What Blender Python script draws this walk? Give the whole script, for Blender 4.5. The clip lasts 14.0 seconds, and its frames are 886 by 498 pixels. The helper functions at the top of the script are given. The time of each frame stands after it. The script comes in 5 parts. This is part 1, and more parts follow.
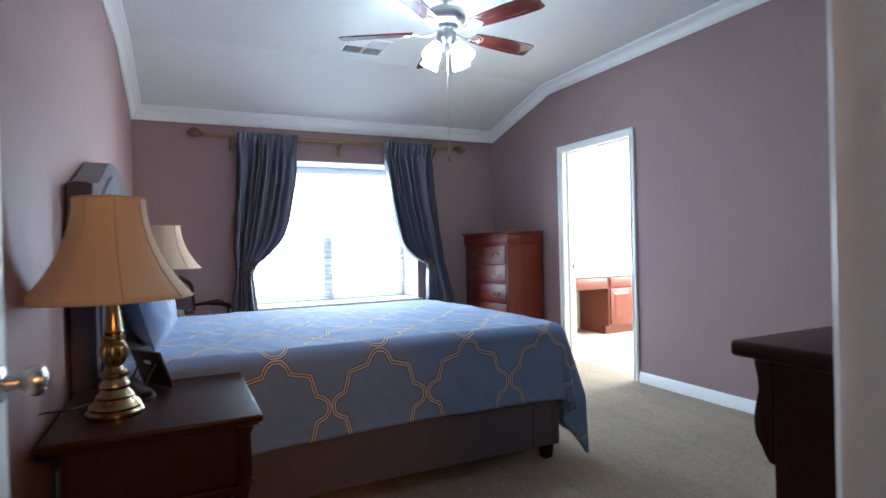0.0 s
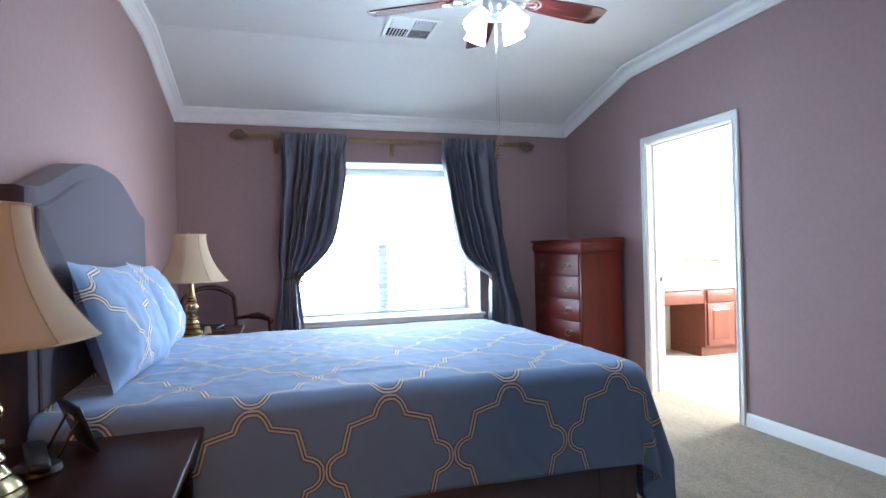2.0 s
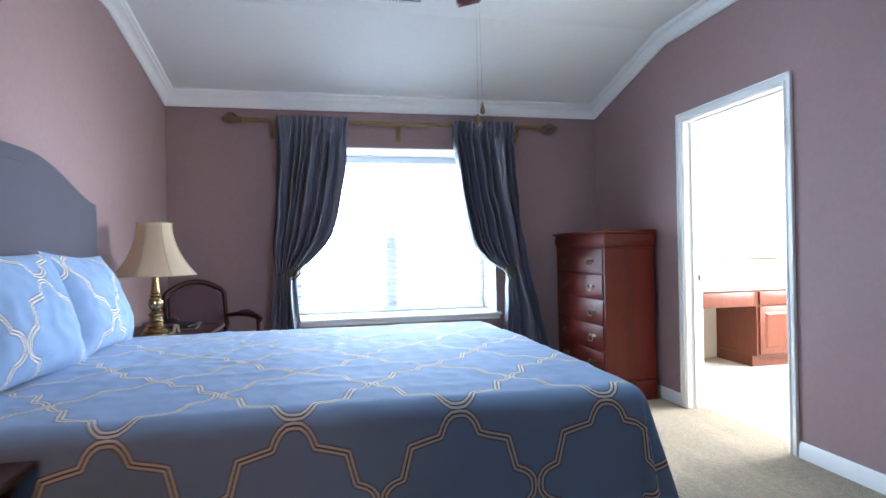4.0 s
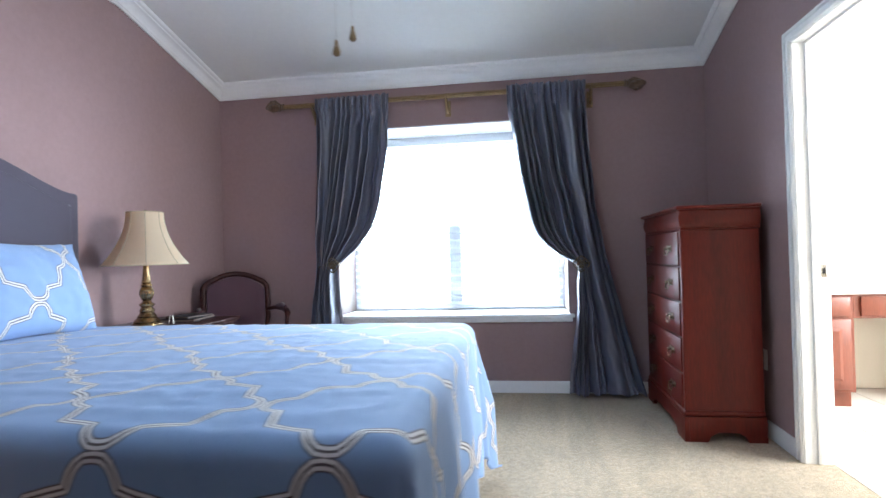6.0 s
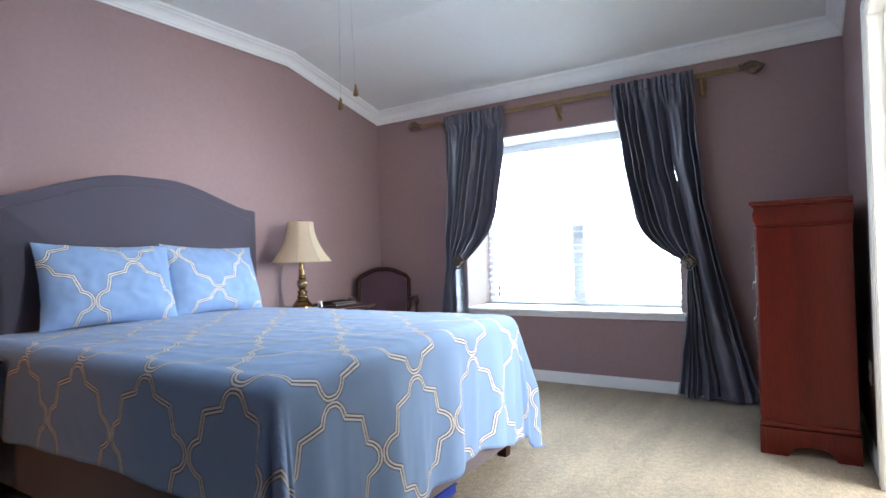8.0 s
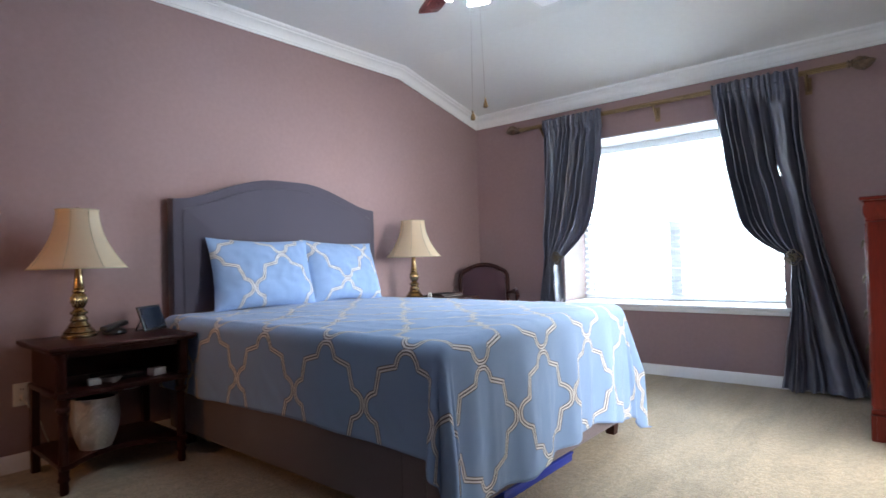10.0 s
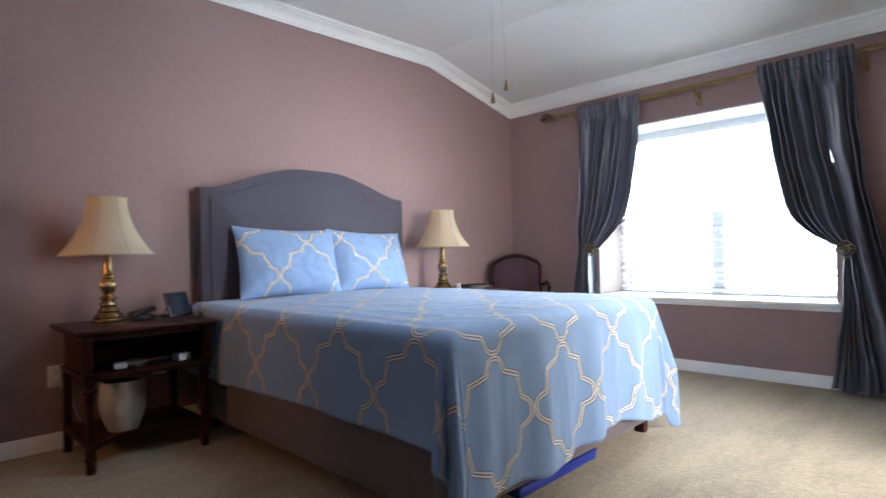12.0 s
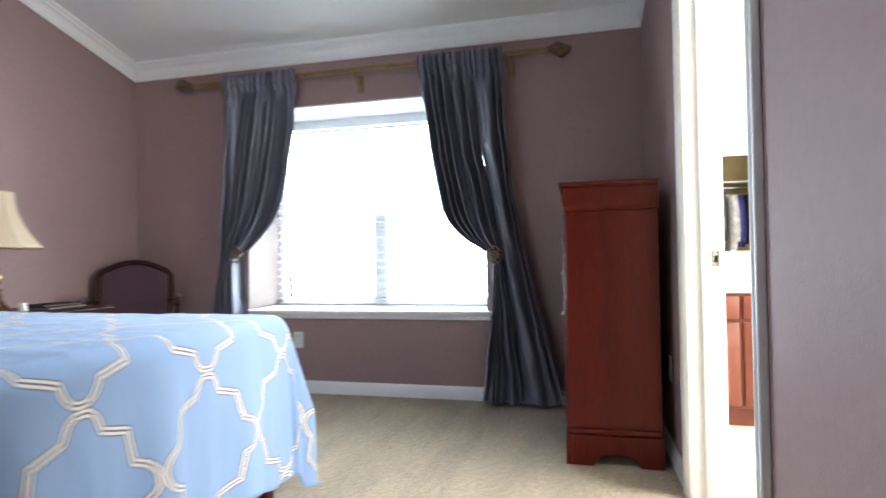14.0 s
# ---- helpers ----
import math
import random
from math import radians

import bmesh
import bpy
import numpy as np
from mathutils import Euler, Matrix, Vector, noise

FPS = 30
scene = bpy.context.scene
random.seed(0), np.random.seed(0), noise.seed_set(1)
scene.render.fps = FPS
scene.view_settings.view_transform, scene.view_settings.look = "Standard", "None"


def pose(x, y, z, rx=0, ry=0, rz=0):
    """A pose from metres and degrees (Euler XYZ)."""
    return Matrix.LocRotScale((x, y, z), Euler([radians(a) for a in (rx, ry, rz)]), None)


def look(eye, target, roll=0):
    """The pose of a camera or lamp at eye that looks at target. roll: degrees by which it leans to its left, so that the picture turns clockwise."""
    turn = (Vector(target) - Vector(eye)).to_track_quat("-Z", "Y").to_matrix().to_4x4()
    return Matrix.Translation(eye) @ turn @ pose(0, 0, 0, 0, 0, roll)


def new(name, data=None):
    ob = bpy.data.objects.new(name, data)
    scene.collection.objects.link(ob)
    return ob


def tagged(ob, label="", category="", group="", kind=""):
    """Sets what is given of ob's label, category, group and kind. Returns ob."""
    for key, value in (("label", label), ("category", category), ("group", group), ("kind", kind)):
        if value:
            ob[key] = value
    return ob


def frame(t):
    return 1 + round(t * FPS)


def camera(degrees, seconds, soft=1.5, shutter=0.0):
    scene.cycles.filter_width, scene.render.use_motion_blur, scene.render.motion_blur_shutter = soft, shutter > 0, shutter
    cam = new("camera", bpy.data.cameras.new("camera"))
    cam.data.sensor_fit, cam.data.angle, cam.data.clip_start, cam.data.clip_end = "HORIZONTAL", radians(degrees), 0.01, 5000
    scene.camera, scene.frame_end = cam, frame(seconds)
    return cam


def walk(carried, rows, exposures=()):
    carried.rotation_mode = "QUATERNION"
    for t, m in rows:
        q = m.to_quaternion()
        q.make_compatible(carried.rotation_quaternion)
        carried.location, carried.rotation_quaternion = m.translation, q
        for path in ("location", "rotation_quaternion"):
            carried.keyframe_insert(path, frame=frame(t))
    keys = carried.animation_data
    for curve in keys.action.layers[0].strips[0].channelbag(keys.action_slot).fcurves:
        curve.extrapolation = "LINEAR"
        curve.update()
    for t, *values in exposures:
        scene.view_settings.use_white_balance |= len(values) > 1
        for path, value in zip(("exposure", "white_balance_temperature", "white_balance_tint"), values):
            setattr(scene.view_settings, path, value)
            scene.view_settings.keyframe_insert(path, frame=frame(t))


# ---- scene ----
cam = camera(77.3, 14.0, shutter=0.5)
# seconds, eye, point looked at, roll
PATH = [
    (0, (0.351, 0.335, 1.155), (1.214, 2.139, 1.1440), -1.4),
    (0.5, (0.551, 0.541, 1.176), (1.335, 2.380, 1.1744), -1.5),
    (0.7, (0.601, 0.633, 1.180), (1.357, 2.484, 1.1812), -1.4),
    (1, (0.683, 0.710, 1.187), (1.375, 2.586, 1.1930), -1.4),
    (1.5, (0.776, 0.797, 1.197), (1.399, 2.697, 1.2050), -1.4),
    (2.5, (0.804, 0.840, 1.189), (1.353, 2.764, 1.2010), -1.4),
    (4.8, (1.567, 1.548, 1.075), (1.875, 3.524, 1.0810), -1.2),
    (5, (1.638, 1.640, 1.041), (1.903, 3.622, 1.0640), -1.3),
    (5.5, (2.025, 1.730, 1.047), (1.941, 3.728, 1.0690), -1.3),
    (6, (2.445, 1.795, 1.055), (2.148, 3.773, 1.0740), -1.6),
    (6.5, (2.820, 1.860, 1.030), (2.372, 3.802, 1.0550), -1.6),
    (7, (3.184, 1.858, 1.005), (2.443, 3.710, 1.0350), -1.7),
    (7.5, (3.357, 1.757, 1.027), (2.427, 3.523, 1.0580), -1.7),
    (8, (3.450, 1.716, 1.060), (2.378, 3.404, 1.0820), -1.8),
    (8.2, (3.446, 1.623, 1.045), (2.370, 3.308, 1.0770), -1.7),
    (10.3, (3.461, 1.296, 1.016), (2.119, 2.779, 1.0450), -1.5),
    (10.5, (3.450, 1.284, 1.022), (2.075, 2.736, 1.0460), -1.4),
    (11, (3.455, 1.288, 1.008), (2.011, 2.671, 1.0330), -1.4),
    (11.5, (3.478, 1.329, 0.978), (2.015, 2.694, 1.0040), -1.5),
    (12, (3.498, 1.447, 0.987), (2.092, 2.869, 1.0040), -1.3),
    (12.5, (3.513, 1.647, 0.992), (2.235, 3.185, 1.0030), -1.5),
    (13, (3.510, 1.864, 1.007), (2.434, 3.541, 1.0100), -1.6),
    (13.5, (3.420, 2.090, 1.030), (2.652, 3.921, 1.0220), -1.4),
    (13.7, (3.366, 2.167, 1.013), (2.740, 4.055, 1.0110), -1.2),
    (14, (3.343, 2.382, 0.949), (2.869, 4.313, 0.9790), -1.0),
]
# seconds, stops, kelvin, tint
EXPOSURES = [(0.0, 0.01, 6150, 10), (0.6, 0.02, 6130, 10), (1.5, 0.12, 6080, 10), (2.5, 0.14, 6050, 9), (5.0, 0.06, 6250, 11), (6.5, 0.06, 6400, 11), (8.0, 0.05, 6550, 11), (11.0, 0.08, 6850, 12), (14.0, 0.02, 7000, 11)]
walk(cam, [(t, look(eye, target, roll)) for t, eye, target, roll in PATH], EXPOSURES)

world = bpy.data.worlds.new("world")
scene.world = world
world.use_nodes = True
sky = world.node_tree.nodes.new("ShaderNodeTexSky")
sky.sky_type, sky.sun_disc = "NISHITA", False
sky.sun_elevation, sky.sun_rotation = radians(40), radians(180)
world.node_tree.links.new(sky.outputs[0], world.node_tree.nodes["Background"].inputs[0])
world.node_tree.nodes["Background"].inputs[1].default_value = 0.12


def area_lamp(name, at, to, w, h, watts, colour):
    data = bpy.data.lights.new(name, "AREA")
    data.shape, data.size, data.size_y, data.energy, data.color = "RECTANGLE", w, h, watts, colour
    ob = new(name, data)
    ob.matrix_world = look(at, to)
    return ob


WIN_X0, WIN_X1, WIN_Z0, WIN_Z1 = 0.972, 2.752, 0.588, 2.055
WEST, EAST, NORTH, SOUTH = 0.0, 3.745, 6.005, 0.70
WEST_S = -0.060   # the west wall runs a little out of square
area_lamp("window_daylight", (1.862, 6.56, 1.33), (1.862, 5.0, 1.15), 1.74, 1.44, 162, (0.66, 0.83, 1.0))
# added lamp that whitens the bathroom, set in an unseen east opening
area_lamp("bath_fill_light", (6.79, 4.3, 1.6), (5.0, 4.5, 1.0), 1.9, 1.3, 370, (0.93, 0.97, 1.0))
area_lamp("hall_lamp_light", (0.72, -0.60, 1.62), (0.20, 2.20, 1.22), 0.25, 0.25, 3.2, (1.0, 0.44, 0.14)).data.spread = radians(75)


# ---------------------------------------------------------------- materials
def mat(name, colour, rough=0.5, metal=0.0, var=0.08, scale=3.0, fine=60.0, bump=0.0, bump_scale=200.0, spec=0.5,
        stretch=(1, 1, 1), sheen=0.0, coat=0.0, rough_var=0.08, tone=None):
    m = bpy.data.materials.new(name)
    m.use_nodes = True
    nt = m.node_tree
    b = nt.nodes["Principled BSDF"]
    N, L = nt.nodes.new, nt.links.new
    tc = N("ShaderNodeTexCoord")
    mp = N("ShaderNodeMapping")
    mp.inputs["Scale"].default_value = stretch
    L(tc.outputs["Object"], mp.inputs[0])
    big, small = N("ShaderNodeTexNoise"), N("ShaderNodeTexNoise")
    big.inputs["Scale"].default_value, small.inputs["Scale"].default_value = scale, fine
    big.inputs["Detail"].default_value = small.inputs["Detail"].default_value = 4
    L(mp.outputs[0], big.inputs["Vector"]), L(mp.outputs[0], small.inputs["Vector"])
    add = N("ShaderNodeMath")
    add.operation = "ADD"
    L(big.outputs["Fac"], add.inputs[0]), L(small.outputs["Fac"], add.inputs[1])
    half = N("ShaderNodeMath")
    half.operation = "MULTIPLY"
    half.inputs[1].default_value = 0.5
    L(add.outputs[0], half.inputs[0])
    ramp = N("ShaderNodeValToRGB")
    lo = [c * (1 - var) for c in colour]
    hi = [min(1, c * (1 + var)) for c in colour]
    if tone:
        lo = tone
    ramp.color_ramp.elements[0].position, ramp.color_ramp.elements[1].position = 0.32, 0.68
    ramp.color_ramp.elements[0].color, ramp.color_ramp.elements[1].color = (*lo, 1), (*hi, 1)
    L(half.outputs[0], ramp.inputs[0]), L(ramp.outputs[0], b.inputs["Base Color"])
    rr = N("ShaderNodeMapRange")
    rr.inputs["To Min"].default_value, rr.inputs["To Max"].default_value = max(0, rough - rough_var), min(1, rough + rough_var)
    L(big.outputs["Fac"], rr.inputs[0]), L(rr.outputs[0], b.inputs["Roughness"])
    b.inputs["Metallic"].default_value = metal
    b.inputs["Specular IOR Level"].default_value = spec
    b.inputs["Sheen Weight"].default_value = sheen
    b.inputs["Coat Weight"].default_value = coat
    b.inputs["Coat Roughness"].default_value = 0.2
    if bump:
        n = N("ShaderNodeTexNoise")
        n.inputs["Scale"].default_value, n.inputs["Detail"].default_value = bump_scale, 3
        L(mp.outputs[0], n.inputs["Vector"])
        bp = N("ShaderNodeBump")
        bp.inputs["Strength"].default_value, bp.inputs["Distance"].default_value = bump, 0.01
        L(n.outputs["Fac"], bp.inputs["Height"]), L(bp.outputs[0], b.inputs["Normal"])
    return m


def glow(name, colour, strength):
    m = bpy.data.materials.new(name)
    m.use_nodes = True
    b = m.node_tree.nodes["Principled BSDF"]
    b.inputs["Base Color"].default_value = (0.9, 0.9, 0.9, 1)
    b.inputs["Emission Color"].default_value, b.inputs["Emission Strength"].default_value = (*colour, 1), strength
    return m


def translucent(name, colour, share, rough=0.6, bump=0.0, bump_scale=300.0, passed=None):
    m = mat(name, colour, rough, bump=bump, bump_scale=bump_scale, var=0.04)
    nt = m.node_tree
    b, out = nt.nodes["Principled BSDF"], nt.nodes["Material Output"]
    tr, mix = nt.nodes.new("ShaderNodeBsdfTranslucent"), nt.nodes.new("ShaderNodeMixShader")
    tr.inputs[0].default_value = (*(passed or colour), 1)
    mix.inputs[0].default_value = share
    nt.links.new(b.outputs[0], mix.inputs[1]), nt.links.new(tr.outputs[0], mix.inputs[2])
    nt.links.new(mix.outputs[0], out.inputs[0])
    return m


def trellis(name, blue, white, taupe):
    """Blue cotton printed with a pointed quatrefoil trellis; UV in metres."""
    m = mat(name, blue, 0.75, var=0.05, scale=2.0, fine=420, bump=0.16, bump_scale=900, spec=0.25, sheen=0.15)
    nt = m.node_tree
    N, L = nt.nodes.new, nt.links.new
    b = nt.nodes["Principled BSDF"]
    base = b.inputs["Base Color"].links[0].from_socket
    P, Q, H = 0.457, 0.46, 0.0100
    uv = N("ShaderNodeUVMap")
    uv.uv_map = "cloth"
    sep = N("ShaderNodeSeparateXYZ")
    L(uv.outputs[0], sep.inputs[0])

    def math(op, a, c, clamp=False):
        n = N("ShaderNodeMath")
        n.operation, n.use_clamp = op, clamp
        for i, v in enumerate((a, c)):
            if isinstance(v, (int, float)):
                n.inputs[i].default_value = v
            elif v is not None:
                L(v, n.inputs[i])
        return n.outputs[0]

    def vec(op, a, c, out=0):
        n = N("ShaderNodeVectorMath")
        n.operation = op
        for i, v in enumerate((a, c)):
            if isinstance(v, tuple):
                n.inputs[i].default_value = v
            elif v is not None:
                L(v, n.inputs[i])
        return n.outputs[out]

    fold = []
    for k, (axis, period) in enumerate((("X", P), ("Y", Q))):
        v = math("DIVIDE", sep.outputs[axis], period)
        v = math("FLOORED_MODULO", math("ADD", v, 0.5), 1.0)
        fold.append(math("MULTIPLY", math("ABSOLUTE", math("SUBTRACT", v, 0.5), None), period))
    comb = N("ShaderNodeCombineXYZ")
    L(fold[0], comb.inputs[0]), L(fold[1], comb.inputs[1])
    path = [(0, 0), (0.09, 0.01), (0.16, 0.06), (0.21, 0.13), (0.26, 0.255), (0.65, 0.355), (0.755, 0.745), (0.87, 0.79), (0.94, 0.84), (0.99, 0.91), (1, 1)]
    pts = [(s * (P / 2 - H), H + w * (Q / 2 - H)) for s, w in path]
    dist = None
    for (ax, ay), (bx, by) in zip(pts, pts[1:]):
        d = (bx - ax, by - ay, 0.0)
        pa = vec("SUBTRACT", comb.outputs[0], (ax, ay, 0.0))
        h = math("DIVIDE", vec("DOT_PRODUCT", pa, d, 1), d[0] ** 2 + d[1] ** 2, True)
        sc = N("ShaderNodeVectorMath")
        sc.operation = "SCALE"
        sc.inputs[0].default_value = d
        L(h, sc.inputs["Scale"])
        n = N("ShaderNodeVectorMath")
        n.operation = "DISTANCE"
        L(pa, n.inputs[0]), L(sc.outputs[0], n.inputs[1])
        dist = n.outputs["Value"] if dist is None else math("MINIMUM", dist, n.outputs["Value"])
    ramp = N("ShaderNodeValToRGB")
    e = ramp.color_ramp.elements
    scale = 0.03
    e[0].position, e[0].color = 0.0, (*taupe, 1)
    e[1].position, e[1].color = 0.0022 / scale, (*taupe, 1)
    for d, c in ((0.0028, white), (0.0088, white), (0.0097, taupe), (0.0140, taupe)):
        x = e.new(d / scale)
        x.color = (*c, 1)
    L(math("DIVIDE", dist, scale), ramp.inputs[0])
    edge = math("MULTIPLY", math("SUBTRACT", 0.0142, dist), 300.0, True)
    mix = N("ShaderNodeMix")
    mix.data_type = "RGBA"
    L(edge, mix.inputs["Factor"]), L(base, mix.inputs["A"]), L(ramp.outputs[0], mix.inputs["B"])
    out = [s for s in mix.outputs if s.type == "RGBA"][0]
    A = [s for s in mix.inputs if s.name == "A" and s.type == "RGBA"][0]
    B = [s for s in mix.inputs if s.name == "B" and s.type == "RGBA"][0]
    L(base, A), L(ramp.outputs[0], B)
    L(out, b.inputs["Base Color"])
    return m


WALL = mat("mauve_paint", (0.318, 0.215, 0.216), 0.66, var=0.055, scale=1.6, fine=32, bump=0.10, bump_scale=140, spec=0.22)
CEIL = mat("ceiling_paint", (0.82, 0.83, 0.81), 0.8, var=0.025, scale=1.0, fine=30, bump=0.15, bump_scale=120, spec=0.2)
TRIM = mat("white_gloss_paint", (0.86, 0.86, 0.85), 0.35, var=0.03, scale=2.5, fine=40, bump=0.03, bump_scale=60)
CARPET = mat("beige_carpet", (0.47, 0.375, 0.255), 0.95, var=0.10, scale=2.2, fine=170, bump=1.0, bump_scale=210, spec=0.1, sheen=0.3)


def add_pile(m):
    """Tufts and brushed vacuum lanes on the carpet."""
    nt = m.node_tree
    N, L = nt.nodes.new, nt.links.new
    b = nt.nodes["Principled BSDF"]
    base = b.inputs["Base Color"].links[0].from_socket
    tc = N("ShaderNodeTexCoord")
    tuft, lane, warp = N("ShaderNodeTexNoise"), N("ShaderNodeTexNoise"), N("ShaderNodeMapping")
    clump = N("ShaderNodeTexNoise")
    clump.inputs["Scale"].default_value, clump.inputs["Detail"].default_value, clump.inputs["Roughness"].default_value = 34, 5, 0.7
    L(tc.outputs["Object"], clump.inputs["Vector"])
    tuft.inputs["Scale"].default_value, tuft.inputs["Detail"].default_value, tuft.inputs["Roughness"].default_value = 105, 6, 0.8
    warp.inputs["Scale"].default_value, warp.inputs["Rotation"].default_value = (3.6, 0.9, 1), (0, 0, 0.5)
    lane.inputs["Scale"].default_value, lane.inputs["Detail"].default_value, lane.inputs["Distortion"].default_value = 1.6, 3, 0.8
    L(tc.outputs["Object"], tuft.inputs["Vector"]), L(tc.outputs["Object"], warp.inputs[0]), L(warp.outputs[0], lane.inputs["Vector"])
    out = base
    for src, lo, hi, a, c in ((tuft, 0.37, 0.63, 0.55, 1.22), (clump, 0.36, 0.64, 0.80, 1.16), (lane, 0.38, 0.62, 0.89, 1.07)):
        r = N("ShaderNodeMapRange")
        r.inputs["From Min"].default_value, r.inputs["From Max"].default_value = lo, hi
        r.inputs["To Min"].default_value, r.inputs["To Max"].default_value = a, c
        L(src.outputs["Fac"], r.inputs[0])
        v = N("ShaderNodeVectorMath")
        v.operation = "SCALE"
        L(out, v.inputs[0]), L(r.outputs[0], v.inputs["Scale"])
        out = v.outputs[0]
    L(out, b.inputs["Base Color"])


add_pile(CARPET)
CHERRY = mat("cherry_wood", (0.098, 0.0084, 0.0040), 0.40, spec=0.24, var=0.30, scale=2.5, fine=26, bump=0.02, bump_scale=90, stretch=(5, 5, 0.6), coat=0.0)
DARKWOOD = mat("dark_mahogany", (0.032, 0.0080, 0.0065), 0.36, var=0.22, scale=5, fine=28, stretch=(3, 0.8, 3), coat=0.0, spec=0.18, rough_var=0.03)
HONEY = mat("vanity_cherry", (0.155, 0.040, 0.020), 0.38, var=0.25, scale=5, fine=35, stretch=(5, 5, 0.6))
BRASS = mat("antique_brass", (0.36, 0.27, 0.15), 0.24, 1.0, var=0.28, scale=14, fine=90, bump=0.02)
DULLBRASS = mat("dull_brass", (0.17, 0.130, 0.085), 0.36, 1.0, var=0.25, scale=20, fine=120)
GILT = mat("gilt_wood", (0.235, 0.15, 0.068), 0.42, 0.35, var=0.3, scale=9, fine=60, bump=0.1, bump_scale=120)
CARVED = mat("dark_carved_gilt", (0.15, 0.098, 0.062), 0.4, 0.3, var=0.45, scale=30, fine=120, bump=0.15, bump_scale=90)
NICKEL = mat("satin_nickel", (0.55, 0.53, 0.5), 0.28, 1.0, var=0.1)
HEADCLOTH = mat("grey_linen", (0.082, 0.073, 0.099), 0.85, var=0.08, scale=3, fine=400, bump=0.25, bump_scale=700, spec=0.2, sheen=0.25)
RAILCLOTH = mat("mauve_grey_linen", (0.155, 0.126, 0.138), 0.85, var=0.07, scale=3, fine=400, bump=0.25, bump_scale=700, spec=0.2, sheen=0.2)
SATIN = mat("slate_satin", (0.112, 0.117, 0.162), 0.33, var=0.06, scale=4, fine=200, bump=0.015, bump_scale=14, spec=1.0, sheen=0.08, stretch=(3, 3, 0.6))
TRELLIS = trellis("trellis_cotton", (0.238, 0.364, 0.585), (0.74, 0.73, 0.72), (0.125, 0.110, 0.112))
SHADE = translucent("ivory_lampshade", (0.66, 0.59, 0.45), 0.42, 0.8, 0.1, 600, (0.97, 0.70, 0.42))
HEM = mat("blue_hem_cotton", (0.245, 0.34, 0.55), 0.8, bump=0.15, bump_scale=500)
SHADETRIM = mat("shade_braid", (0.50, 0.42, 0.28), 0.8, bump=0.2, bump_scale=400)
SLAT = translucent("white_blind_slat", (0.80, 0.81, 0.82), 0.15, 0.5)
VINYL = mat("window_vinyl", (0.86, 0.87, 0.88), 0.4, var=0.02)
FANWOOD = mat("rosewood_blade", (0.115, 0.022, 0.020), 0.25, var=0.4, scale=6, fine=50, stretch=(0.7, 6, 6), coat=0.3)
PEWTER = mat("brushed_pewter", (0.42, 0.42, 0.43), 0.32, 1.0, var=0.12, scale=20)
BLACK = mat("black_plastic", (0.012, 0.012, 0.014), 0.35, var=0.2)
SCREEN = mat("dark_screen", (0.012, 0.016, 0.028), 0.08, var=0.5, scale=18, fine=20)
WHITEPL = mat("white_plastic", (0.74, 0.74, 0.72), 0.4, var=0.02)
# near-black that stands for the shade inside holes and slots
DARKHOLE = mat("hole_shade", (0.02, 0.02, 0.02), 0.9)
SILVER = mat("silver_ceramic", (0.62, 0.60, 0.57), 0.30, 0.55, var=0.08, scale=10)
VELVET = mat("burgundy_velvet", (0.062, 0.024, 0.038), 0.8, var=0.15, scale=8, fine=300, bump=0.15, bump_scale=500, sheen=0.2)
TILE = mat("cream_tile", (0.62, 0.58, 0.50), 0.35, var=0.08, scale=5, fine=40)
GROUT = mat("pale_grout", (0.42, 0.39, 0.34), 0.9)
BATHWALL = mat("cream_wall", (0.74, 0.70, 0.60), 0.7, var=0.02, bump=0.08, bump_scale=140)
CLOSETWALL = mat("yellow_cream_wall", (0.55, 0.47, 0.24), 0.75, var=0.03, bump=0.08, bump_scale=140)
MARBLE = mat("white_cultured_marble", (0.82, 0.81, 0.79), 0.15, var=0.04, scale=6)
MIRROR = mat("mirror_silver", (0.9, 0.9, 0.9), 0.01, 1.0, var=0.005, rough_var=0.005)
BLUEBOX = mat("royal_blue_plastic", (0.015, 0.035, 0.26), 0.35, var=0.1)
PAPER = mat("paper", (0.7, 0.68, 0.63), 0.8)
BOOKCLOTH = mat("dark_book_cloth", (0.018, 0.015, 0.020), 0.75, var=0.3, scale=40, fine=300, spec=0.15)
PAGES = mat("page_edges", (0.16, 0.12, 0.10), 0.8, stretch=(1, 1, 40))
# even tan, set darker than cream so the window lamp doesn't bleach it
REVEAL = mat("tan_reveal_paint", (0.26, 0.20, 0.165), 0.6, var=0.03, bump=0.08, bump_scale=140)
HALLWALL = mat("hall_wall", (0.62, 0.50, 0.36), 0.7, var=0.03)
GLASS = bpy.data.materials.new("window_glass")
GLASS.use_nodes = True
g = GLASS.node_tree.nodes["Principled BSDF"]
g.inputs["Transmission Weight"].default_value, g.inputs["Roughness"].default_value, g.inputs["IOR"].default_value = 1.0, 0.0, 1.1
BULB = glow("lit_frosted_glass", (0.66, 0.84, 1.0), 70.0)


# ---------------------------------------------------------------- mesh tools
def shade_smooth(mesh, angle=40):
    for p in mesh.polygons:
        p.use_smooth = True
    mesh.set_sharp_from_angle(angle=radians(angle))


